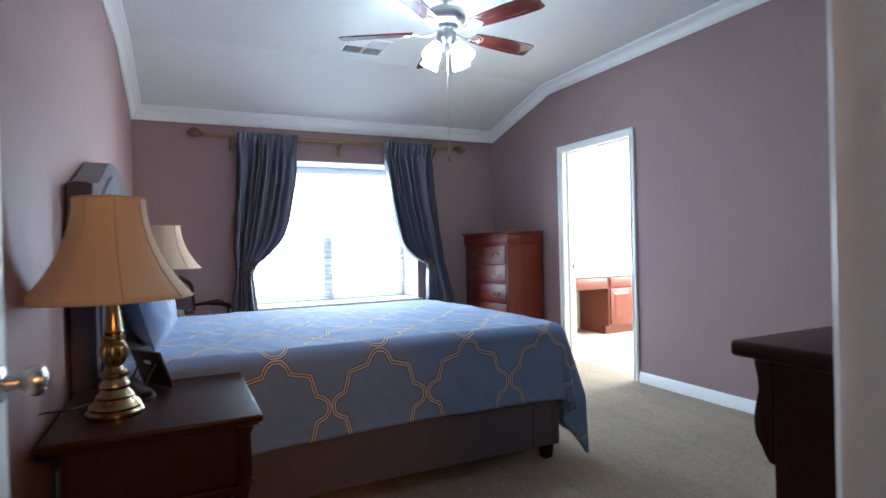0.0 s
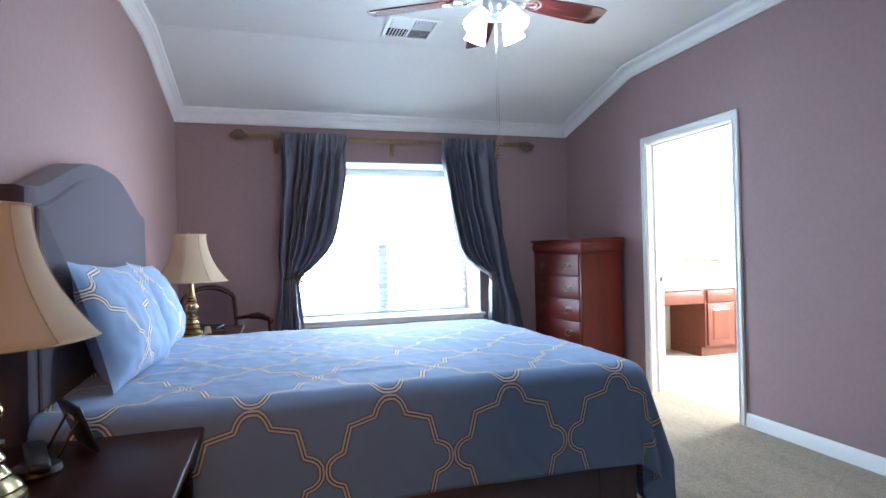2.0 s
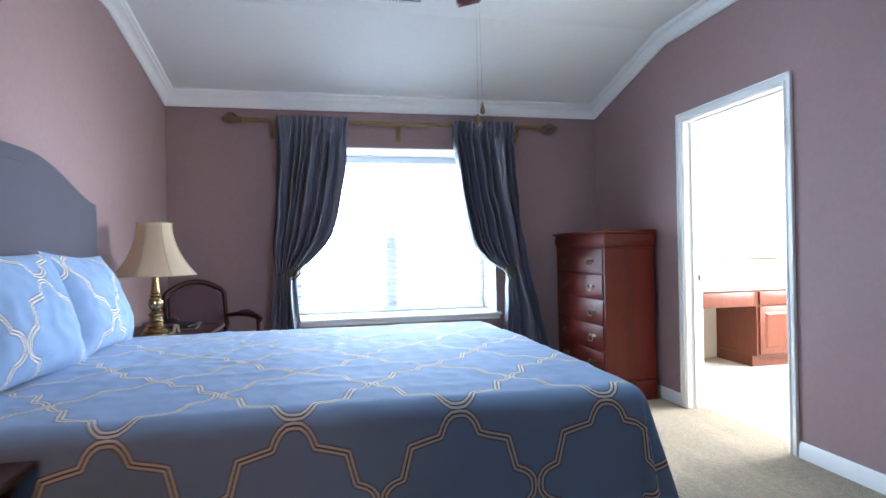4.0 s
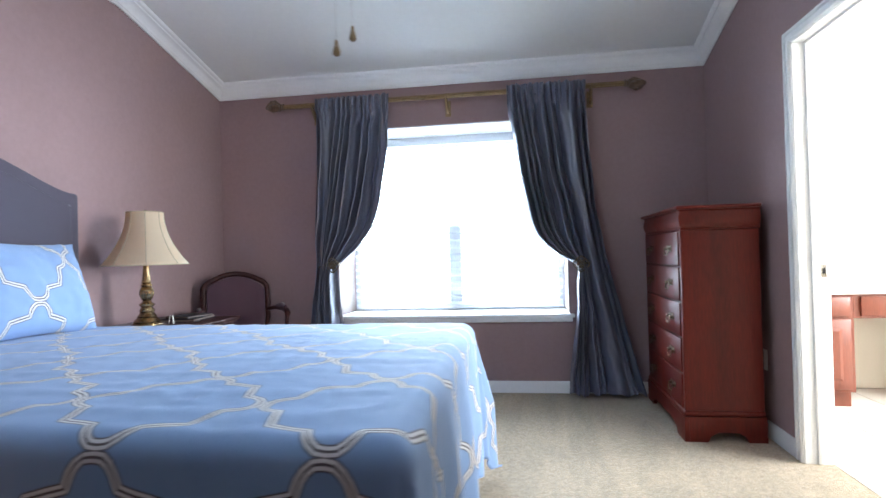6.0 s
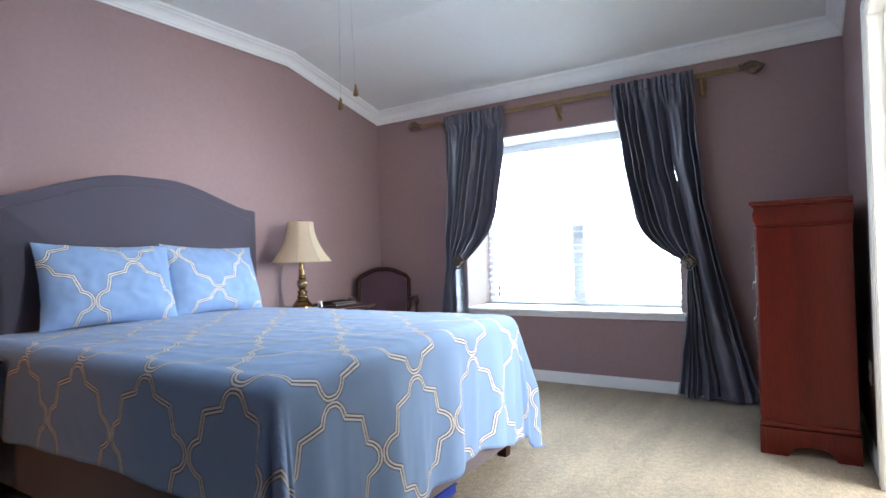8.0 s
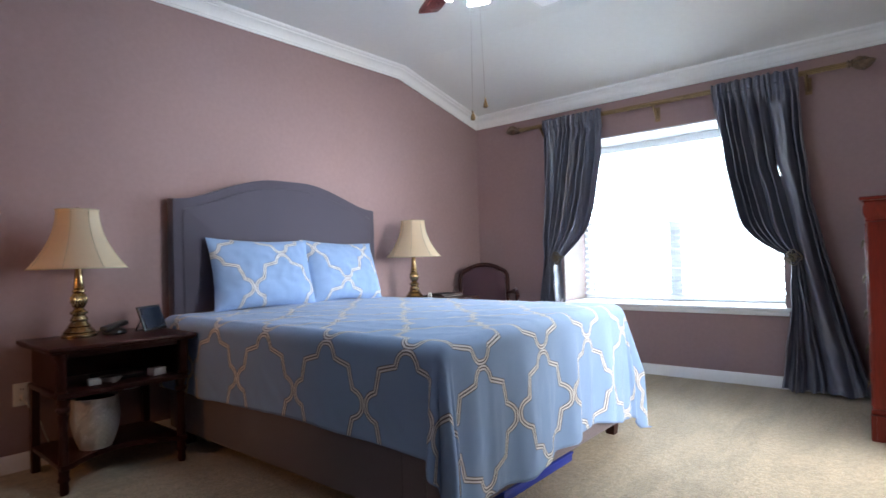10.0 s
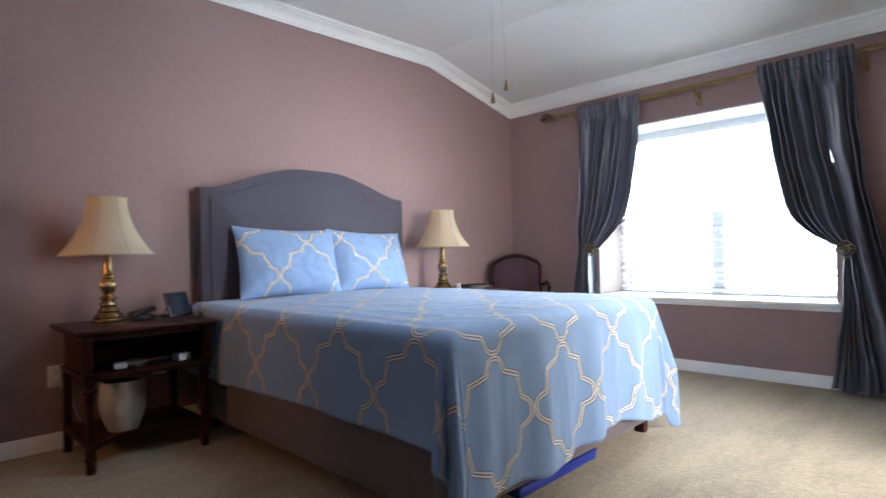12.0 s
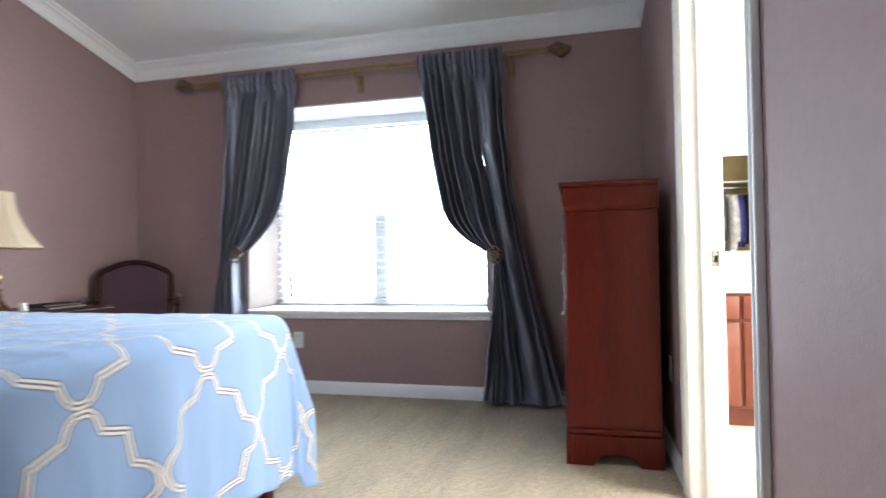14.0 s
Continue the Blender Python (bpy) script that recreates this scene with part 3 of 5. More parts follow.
def curtain(label, left, right, tie, seed, mid, slit=None, folds=8):
    """left, right: the outlines as (height, x); tie: (x, height, u) of the tie-back."""
    ob = thing("curtain", label, "curtain", (tie[0], ROD_Y, 0.0), group="curtain pair")
    top, foot = 2.280, 0.012

    def at(u, v):
        z = top + (foot - top) * v
        x0, x1 = smooth_interp(z, left), smooth_interp(z, right)
        um, xm = mid[0], smooth_interp(z, mid[1])
        x = x0 + (xm - x0) * u / um if u < um else xm + (x1 - xm) * (u - um) / (1 - um)
        near_top = min(1.0, max(0.0, (top - z) / 0.10))
        d_tie = abs(z - tie[1])
        squeeze = math.exp(-(d_tie / 0.16) ** 2)
        ph = folds * 2 * math.pi * (u + 0.060 * math.sin(7 * u + seed) + 0.030 * math.sin(17 * u + 2 * seed)) + 1.6 * wobble(u * 3 + seed, z * 0.6, seed)
        amp = (0.026 + 0.024 * (1.0 + wobble(u * 4, z * 0.5, seed + 9))) * (0.35 + 0.65 * near_top)
        y = amp * (math.sin(ph) + 0.28 * math.sin(2 * ph + 0.8 + 1.5 * z)) * (1 - 0.35 * squeeze)
        y += 0.008 * wobble(u * 6, z * 1.4, seed + 2) + 0.004 * wobble(u * 15 - z * 2, z * 1.6, seed + 5)
        # creases that fan out from the tie
        y += 0.007 * math.exp(-(d_tie / 0.40) ** 2) * math.sin(16 * math.pi * u + 2.5 * wobble(u * 3, z * 2, seed + 3))
        y += -0.030 * squeeze * math.sin(math.pi * u)
        if z < tie[1]:
            low = (tie[1] - z) / tie[1]
            soft = min(1.0, low * 2.2)
            y *= 1 - 0.50 * soft
            y += soft * (0.040 * wobble(u * 3.2 + 1.4 * z, z * 3.4 - u * 2, seed + 21) + 0.020 * wobble(u * 8 - 5 * z, z * 7, seed + 23) - 0.022 * abs(wobble(u * 5 + 4 * z, z * 4, seed + 27)))
            y += 0.034 * low * math.sin(ph * 0.5 + seed) - 0.05 * math.sin(math.pi * min(1.0, low * 1.3)) * math.sin(math.pi * u)
        # gathers on the rod pocket, with a standing ruffle above it
        head = min(1.0, max(0.0, (z - (ROD_Z - 0.20)) / 0.12))
        if head > 0:
            g = 26 * math.pi * (u + 0.010 * math.sin(23 * u + seed)) + 1.2 * wobble(u * 8, 0.0, seed)
            stitch = math.exp(-((z - ROD_Z - 0.030) / 0.007) ** 2) + math.exp(-((z - ROD_Z + 0.030) / 0.007) ** 2)
            ga = 0.015 + 0.009 * wobble(u * 11, 2.0, seed)
            y = y * (1 - 0.75 * head) + head * (ga * math.sin(g) + 0.004 * math.sin(2.1 * g + 1)) * (1 - 0.5 * min(1.0, stitch))
            if abs(z - ROD_Z) < 0.09:
                y -= 0.036 * min(1.0, (0.09 - abs(z - ROD_Z)) / 0.05) - 0.010 * min(1.0, stitch)
            if z > ROD_Z + 0.028:
                z += 0.016 * wobble(u * 22, seed, 1.0) + 0.006 * math.sin(g + 1)
        if z < 0.12:
            k = (0.12 - z) / 0.12
            y -= 0.06 * k * (0.4 + 0.6 * wobble(u * 7, 3.0, seed)) + 0.02 * k
            z = max(0.010, z + 0.035 * k * (0.5 + wobble(u * 9, 1.0, seed + 6)))
        return (x - tie[0] + 0.010 * wobble(u * 9, z * 4, seed + 7), y - 0.005, z)

    def gap(u, v):
        if not slit:
            return False
        x, y, z = at(u, v)
        (xa, za), (xb, zb) = slit
        t = (z - za) / (zb - za)
        return 0 < t < 1 and abs(x + tie[0] - (xa + (xb - xa) * t)) < 0.0055 * math.sin(math.pi * t) + 0.0006

    bm = bmesh.new()
    grid_sheet(bm, 240, 130, at, skip=gap)
    sheet = part("drape", bm, SATIN, ob, recalc=False)
    thick = sheet.modifiers.new("thickness", "SOLIDIFY")
    thick.thickness = 0.0025
    # tie-back: a cord loop and a pierced medallion
    bm = bmesh.new()
    hw = tie[2]
    tube(bm, [(hw * math.cos(a) * 1.0, 0.045 * math.sin(a) - 0.01, 0.015 * math.cos(a)) for a in [i * math.pi / 12 for i in range(25)]], 0.006, 8)
    loop = part("tieback_band", bm, DULLBRASS, ob)
    loop.location = (0, 0, tie[1])
    bm = bmesh.new()
    for r, p in ((0.046, 0.45), (0.026, 1.0)):
        tube(bm, [(r * math.copysign(abs(math.cos(a)) ** p, math.cos(a)), -0.004, r * math.copysign(abs(math.sin(a)) ** p, math.sin(a))) for a in [i * math.pi / 12 for i in range(25)]], 0.0055, 8)
    for k in range(8):
        a = k * math.pi / 4
        tube(bm, [(0.010 * math.cos(a), -0.004, 0.010 * math.sin(a)), (0.030 * math.cos(a + 0.3), -0.010, 0.030 * math.sin(a + 0.3)), (0.043 * math.cos(a), -0.004, 0.043 * math.sin(a))], [0.007, 0.006, 0.004], 6)
    lathe(bm, [(0.014, 0.0), (0.012, 0.006), (0.004, 0.010)], (0, 0, 0), 12)
    med = part("tieback_medallion", bm, DULLBRASS, ob, "pierced antique brass medallion")
    med.matrix_basis = pose(tie[3], -0.066, tie[1], 8, 45, 0)
    return ob


curtain("slate blue satin curtain gathered back with a brass medallion", [(2.30, 0.865), (1.6, 0.850), (1.24, 0.825), (0.99, 0.835), (0.6, 0.790), (0.0, 0.765)],
        [(2.30, 1.447), (2.05, 1.435), (1.75, 1.405), (1.45, 1.345), (1.24, 1.262), (1.10, 1.140), (1.02, 1.045), (0.96, 1.000), (0.80, 1.010), (0.59, 1.035), (0.0, 1.075)],
        (0.94, 0.995, 0.085, 0.045), 3, (0.42, [(2.30, 1.110), (1.7, 1.040), (1.24, 0.960), (1.0, 0.918), (0.8, 0.900), (0.5, 0.890), (0.0, 0.890)]))
curtain("slate blue satin curtain gathered back, pooling on the carpet",
        [(2.30, 2.335), (2.05, 2.352), (1.75, 2.400), (1.45, 2.445), (1.20, 2.510), (1.08, 2.610), (1.00, 2.730), (0.95, 2.805), (0.80, 2.805), (0.58, 2.795), (0.30, 2.755), (0.0, 2.725)],
        [(2.30, 2.897), (1.9, 2.905), (1.4, 2.945), (0.97, 3.020), (0.58, 3.110), (0.25, 3.190), (0.0, 3.245)],
        (2.86, 0.960, 0.055, -0.03), 11, (0.62, [(2.30, 2.690), (1.65, 2.742), (1.40, 2.795), (1.15, 2.835), (0.96, 2.868), (0.8, 2.895), (0.5, 2.940), (0.0, 3.000)]), slit=((2.738, 1.645), (2.788, 1.425)), folds=8)


# ---------------------------------------------------------------- bed
bed = thing("bed", "queen bed with a grey linen arched headboard and rails", "bed", (1.15, 3.60, 0.0))
BX0, BX1, BY0, BY1 = -1.06, 1.030, -0.838, 0.805   # frame, from the bed's base
bm = bmesh.new()
box(bm, BX0, BX1, BY0, BY0 + 0.06, 0.075, 0.36, 0.018, 3)
part("side_rail", bm, RAILCLOTH, bed, "mauve grey linen rail")
bm = bmesh.new()
box(bm, BX0, BX1, BY1 - 0.06, BY1, 0.075, 0.36, 0.018, 3)
part("side_rail", bm, RAILCLOTH, bed, "mauve grey linen rail")
bm = bmesh.new()
box(bm, BX1 - 0.06, BX1 + 0.005, BY0 - 0.004, BY1 + 0.004, 0.073, 0.362, 0.018, 3)
part("foot_rail", bm, RAILCLOTH, bed, "mauve grey linen rail")
for y in (BY0 - 0.001, BY1 + 0.001):
    bm = bmesh.new()
    tube(bm, [(BX1 - 0.17, y, 0.080), (BX1 - 0.17, y, 0.355)], 0.003, 6)
    part("rail_seam", bm, RAILCLOTH, bed)
for x in (BX0 + 0.15, BX1 - 0.055):
    for y in (BY0 + 0.05, BY1 - 0.07):
        bm = bmesh.new()
        lathe(bm, [(0.034, 0.0), (0.042, 0.08)], (0, 0, 0), 4)
        bmesh.ops.rotate(bm, verts=bm.verts, cent=(0, 0, 0), matrix=Matrix.Rotation(radians(45), 3, "Z"))
        leg = part("leg", bm, DARKWOOD, bed, "dark tapered wooden leg", smooth=False)
        leg.location = (x, y, 0)
bm = bmesh.new()
box(bm, BX0 + 0.01, BX1 - 0.07, BY0 + 0.065, BY1 - 0.065, 0.20, 0.680, 0.06, 4)
part("mattress", bm, PAPER, bed, "white mattress hidden under the coverlet")


def head_outline(inset):
    """Arched headboard: flat shoulders, a hollow sweep and a round crown."""
    hw = 0.825 - inset
    pts = [(-hw, 0.10)]
    n = 48
    for i in range(n + 1):
        y = hw * (-1 + 2 * i / n)
        a = min(1.0, max(0.0, (0.765 - abs(y)) / 0.765) * 1.14)
        rise = 0.168 * (0.5 - 0.5 * math.cos(math.pi * a)) ** 0.72
        pts.append((y, 1.432 + rise - inset))
    pts.append((hw, 0.10))
    return pts


HX = -1.178
bm = bmesh.new()
prism(bm, [(y + 0.035, z) for y, z in head_outline(0.0)], "x", HX + 0.004, HX + 0.098, 0.026)
board = part("headboard", bm, HEADCLOTH, bed, "grey linen arched headboard")
bm = bmesh.new()
prism(bm, [(y + 0.035, z) for y, z in head_outline(0.066)], "x", HX + 0.094, HX + 0.108, 0.007)
part("padded_panel", bm, HEADCLOTH, board)
bm = bmesh.new()
tube(bm, [(HX + 0.101, y + 0.035, z) for y, z in head_outline(0.064)], 0.0045, 8)
part("piping", bm, HEADCLOTH, board)
for y in (-0.72, 0.79):
    part("leg", boxes((HX + 0.02, HX + 0.09, y - 0.035, y + 0.035, 0.0, 0.11)), DARKWOOD, board, "dark wooden leg")

# coverlet: laid flat on the mattress, hanging at the foot and both sides, folded at the corners
CX, CY0, CY1, CZ = 2.235, 2.735, 4.445, 0.722


def hang(d):
    """How far out and down a cloth goes that runs d past the edge of the bed."""
    R = 0.060
    arc = R * math.pi / 2
    if d <= 0:
        return 0.0, 0.0
    if d < arc:
        a = d / R
        return R * math.sin(a), R * (1 - math.cos(a))
    return R + 0.03 * (d - arc), R + (d - arc) * 0.998


def cover(u, v):
    """u along the bed, v across it, both in metres of cloth."""
    e = 0.060
    cx = CX - 0.026 * (min(max(v, CY0), CY1) - CY0)   # the foot hangs a little out of square
    a, bs, bn = u - (cx - e), (CY0 + e) - v, v - (CY1 - e)
    b, sgn, yb = (bs, -1, CY0 + e) if bs > bn else (bn, 1, CY1 - e)
    puff = 0.012 * (1 - ((v - 3.595) / 0.9) ** 2) + 0.006 * wobble(u * 2.2, v * 2.2, 5) + 0.0025 * wobble(u * 9, v * 3, 2)
    puff += 0.004 * max(0, wobble(u * 1.3 + 4, v * 14, 8)) + 0.004 * max(0, wobble(u * 16, v * 2.5 + 3, 12)) * max(0, wobble(u * 1.5, v * 1.5, 13)) * 3
    puff += 0.0022 * wobble(u * 17 + v * 9, v * 15 - u * 6, 21) + 0.0030 * max(0, wobble(u * 11 - v * 8, v * 5 + u * 3, 23))
    if a > 0 and b > 0:
        r, th = math.hypot(a, b), math.atan2(b, a)
        out, down = hang(r)
        amp = min(0.078, max(0.0, r - 0.07) * 0.22)
        pleat = 1.15 * math.exp(-((th - 0.58) / 0.17) ** 2) - 0.35 * math.exp(-((th - 0.92) / 0.13) ** 2) + 0.80 * math.exp(-((th - 1.20) / 0.15) ** 2) + 0.35 * math.exp(-((th - 0.25) / 0.10) ** 2)
        out += amp * pleat * min(1.0, 6 * abs(math.sin(2 * th))) + 0.008 * min(1.0, max(0.0, r - 0.08) / 0.35) * math.cos(th) ** 2
        x, y = cx - e + out * math.cos(th), yb + sgn * out * math.sin(th)
        z = CZ - down
        if z < 0.028:
            over = 0.028 - z
            z = 0.028 + 0.010 * (0.5 + 0.5 * wobble(u * 20, v * 20))
            x, y = x + over * 0.55 * math.cos(th), y + sgn * over * 0.55 * math.sin(th)
        return (x, y, z + puff * 0.3)
    if a > 0:
        out, down = hang(a)
        fall = min(1.0, max(0.0, a - 0.08) / 0.35)
        rip = fall * (0.020 * math.sin(v * 15.5 + 1.2 * wobble(v * 3, u, 3) + 0.6) + 0.012 * math.sin(v * 31 + 2 + u * 2) + 0.010 * wobble(v * 6, u * 2, 6) + 0.004 * wobble(v * 19 + u * 7, u * 9, 31))
        edge = min(1.0, min(v - CY0 - e, CY1 - e - v) / 0.12)
        crease = 0.010 * fall * max(0.0, wobble(v * 9 + 3, u * 1.2, 41)) + 0.005 * fall * wobble(v * 24, u * 2.0, 43)
        return (cx - e + out + (0.85 * rip + crease) * edge + 0.008 * fall, v + 0.008 * fall * wobble(v * 5, u * 3, 1), CZ - down + puff * (1 - fall))
    if b > 0:
        out, down = hang(b)
        fall = min(1.0, max(0.0, b - 0.08) / 0.30)
        rip = fall * (0.006 * math.sin(u * 8 + 0.5) + 0.008 * wobble(u * 4, v * 2, 4) + 0.004 * wobble(u * 17 + v * 12, v * 8, 33))
        rip += fall * 0.030 * math.exp(-((u - 0.60) / 0.10) ** 2)
        edge = min(1.0, max(0.0, -a / 0.12))
        return (u, yb + sgn * (out + rip * edge), CZ - down + puff * (1 - fall))
    return (u, v, CZ + puff)


def cloth_uv(s, t):
    hem_n = 0.39 + 0.01 * math.sin(s * 9)
    hem_s = 0.425 + 0.012 * math.sin(s * 7 + 1)
    v0, v1 = CY0 + 0.060 - hem_s, CY1 - 0.060 + hem_n
    v = v0 + (v1 - v0) * t
    foot = 0.615 - 0.060 * math.exp(-((v - 3.85) / 0.25) ** 2) + 0.008 * math.sin(v * 12)
    u0, u1 = 0.088, CX - 0.060 + foot
    return u0 + (u1 - u0) * s, v


bm = bmesh.new()
grid_sheet(bm, 230, 210, lambda s, t: cover(*cloth_uv(s, t)), lambda s, t: (cloth_uv(s, t)[0] - 0.708, cloth_uv(s, t)[1] - 2.735))
cov = part("coverlet", bm, TRELLIS, recalc=False)
hem_line = [cloth_uv(0.3 + 0.7 * i / 90, 0.0) for i in range(91)] + [cloth_uv(1.0, i / 120) for i in range(1, 121)] + [cloth_uv(1.0 - 0.7 * i / 90, 1.0) for i in range(1, 91)]
bm = bmesh.new()
tube(bm, [cover(*p) for p in hem_line], 0.0042, 6)
part("hem", bm, HEM, cov, "stitched blue hem")
sol = cov.modifiers.new("thickness", "SOLIDIFY")
sol.thickness, sol.offset = 0.004, 1.0
tagged(cov, "blue cotton coverlet with a white trellis print on the bed", "coverlet")


def pillow(label, at, turn, w, h, uv_at, seed, uv_turn=0.0):
    """A plump pillow in a flanged sham; local x is its width, y its height, z its thickness."""
    bm = bmesh.new()
    c, s = math.cos(uv_turn), math.sin(uv_turn)

    def shape(side):
        def f(p, q):
            a, b = 2 * p - 1, 2 * q - 1
            cx = 1 - 0.055 * (1 - b * b) * abs(a) ** 4 + 0.010 * wobble(b * 4, a, seed + 9) * abs(a) ** 3
            cy = 1 - 0.08 * (1 - a * a) * abs(b) ** 4 + 0.012 * wobble(a * 3, b, seed + 8)
            ex = max(0.0, 1 - abs(a) ** 3.0) ** 0.65
            ey = max(0.0, 1 - abs(b) ** 2.6) ** 0.72
            th = 0.082 * ex * ey * (1.10 - 0.22 * b)
            pull = (abs(a) * abs(b)) ** 1.5
            th += 0.010 * pull * ex * math.sin(9 * math.atan2(b * h, a * w) + seed) + 0.005 * wobble(a * 9 + b * 4, b * 8 - a * 3, seed + 11) * ex * ey
            th += 0.012 * wobble(a * 2, b * 2, seed) * ex * ey + 0.008 * wobble(a * 6, b * 5, seed + 3) * ex + 0.006 * max(0, wobble(a * 3 + b * 6, b * 2 - a * 7, seed + 5)) * ey + 0.006 * wobble(a * 11, b * 3, seed + 6) * abs(b) ** 2 * ey + 0.006 * wobble(a * 3, b * 11, seed + 7) * abs(a) ** 2 * ex
            return (a * w / 2 * cx, b * h / 2 * cy, side * max(0.003, th))
        return f

    def uvf(p, q):
        x, y = (p - 0.5) * w, (q - 0.5) * h
        return (c * x - s * y - uv_at[0], s * x + c * y - uv_at[1])
    layer = bm.loops.layers.uv.new("cloth")
    for side in (1, -1):
        f = shape(side)
        nu, nv = 44, 32
        V = [[bm.verts.new(f(i / nu, j / nv)) for j in range(nv + 1)] for i in range(nu + 1)]
        for i in range(nu):
            for j in range(nv):
                quad = ((i, j), (i + 1, j), (i + 1, j + 1), (i, j + 1))
                face = bm.faces.new([V[a][b] for a, b in (quad if side > 0 else quad[::-1])])
                for lo, (a, b) in zip(face.loops, quad if side > 0 else quad[::-1]):
                    lo[layer].uv = uvf(a / nu, b / nv)
    bmesh.ops.remove_doubles(bm, verts=bm.verts, dist=0.0065)
    ob = part("pillow", bm, TRELLIS)
    ob.matrix_basis = Matrix.Translation(at) @ turn
    return tagged(ob, label, "pillow", "pillows on the bed")


def leaning(tilt, spin, twist):
    """Width along +y, height up and leaning back to the headboard, face to +x."""
    base = Matrix(((0, 0, 1), (1, 0, 0), (0, 1, 0))).to_4x4()
    return Matrix.Rotation(radians(spin), 4, "Z") @ Matrix.Rotation(radians(tilt), 4, "Y") @ base @ Matrix.Rotation(radians(twist), 4, "Z")


pillow("plump blue trellis-print pillow leaning on the headboard", (0.212, 3.335, 0.955), leaning(-17, -3, -1.5), 0.72, 0.48, (0.105, 0.115), 1)
pillow("plump blue trellis-print pillow beside its pair", (0.205, 4.000, 0.950), leaning(-18, 3, -2.0), 0.70, 0.47, (-0.05, -0.09), 7, 0.06)

storage = thing("storage_box", "flat royal blue plastic box pushed under the bed", "box", (1.78, 3.52, 0.0))
part("tray", boxes((-0.36, 0.365, -0.30, 0.30, 0.0, 0.035, 0.006)), BLUEBOX, storage)
part("lid", boxes((-0.365, 0.37, -0.305, 0.305, 0.036, 0.046, 0.004)), BLUEBOX, storage)


# ---------------------------------------------------------------- nightstands
def nightstand(at, label):
    """Depth along x from the wall, width along y."""
    ns = thing("nightstand", label, "nightstand", at, group="pair of nightstands")
    top, W2, D0, D1 = 0.668, 0.264, 0.055, 0.505
    bm = bmesh.new()
    box(bm, 0.010, 0.568, -0.328, 0.328, top - 0.022, top, 0.007, 3)
    box(bm, 0.020, 0.556, -0.316, 0.316, top - 0.032, top - 0.0225, 0.003, 1)
    part("tabletop", bm, DARKWOOD, ns)
    for s in (-1, 1):
        part("side_panel", boxes((D0 + 0.01, D1, s * W2 - 0.012, s * W2 + 0.012, 0.455, top - 0.0325, 0.002, 1)), DARKWOOD, ns)
    part("back_panel", boxes((D0 - 0.002, D0 + 0.0095, -W2 + 0.0, W2, 0.455, top - 0.0325)), DARKWOOD, ns)
    part("shelf", boxes((D0 - 0.002, D1 + 0.025, -W2 - 0.028, W2 + 0.028, 0.430, 0.4545, 0.004, 2)), DARKWOOD, ns)
    part("frieze", boxes((D1 + 0.0005, D1 + 0.016, -W2, W2, top - 0.056, top - 0.0325, 0.003, 1)), DARKWOOD, ns)
    for s in (-1, 1):
        bm = bmesh.new()
        lathe(bm, [(0.017, 0.0), (0.021, 0.02), (0.018, 0.05), (0.026, 0.065), (0.020, 0.08), (0.022, 0.10), (0.024, 0.135)], n=16)
        lathe(bm, [(0.022, 0.1355), (0.021, 0.15), (0.017, 0.30), (0.022, 0.355), (0.016, 0.362), (0.029, 0.375), (0.029, 0.385), (0.019, 0.395), (0.024, 0.412), (0.024, 0.4295)], n=16)
        part("front_leg", bm, DARKWOOD, ns, "turned front leg").location = (D1, s * W2, 0)
        bm = bmesh.new()
        lathe(bm, [(0.026, 0.455), (0.030, 0.462), (0.020, 0.470), (0.023, 0.48), (0.021, 0.60), (0.026, 0.612), (0.029, 0.622), (0.026, top - 0.0325)], n=32, flute=(0.481, 0.605, 12, 0.004))
        part("column", bm, DARKWOOD, ns, "fluted column").location = (D1 + 0.012, s * (W2 + 0.008), 0)
        bm = bmesh.new()
        box(bm, D0 - 0.02, D0 + 0.018, s * W2 - 0.019, s * W2 + 0.019, 0.0, 0.4295, 0.004, 1)
        part("back_leg", bm, DARKWOOD, ns)
    # lower shelf with a hollow front
    out = [(D0 - 0.015, -W2 - 0.015), (D0 - 0.015, W2 + 0.015), (D1 + 0.03, W2 + 0.02)]
    out += [(D1 + 0.02 - 0.13 * math.sin(math.pi * (i / 14)) ** 0.8, W2 - 0.03 - (2 * W2 - 0.06) * i / 14) for i in range(15)]
    out += [(D1 + 0.03, -W2 - 0.02)]
    bm = bmesh.new()
    prism(bm, out, "z", 0.112, 0.135, 0.004)
    part("lower_shelf", bm, DARKWOOD, ns)
    return ns


nightstand((0.0, 2.380, 0.0), "dark mahogany nightstand with turned legs and an open shelf")
nightstand((0.0, 4.885, 0.0), "dark mahogany nightstand half hidden behind the bed").scale = (1, 1, 1.03)


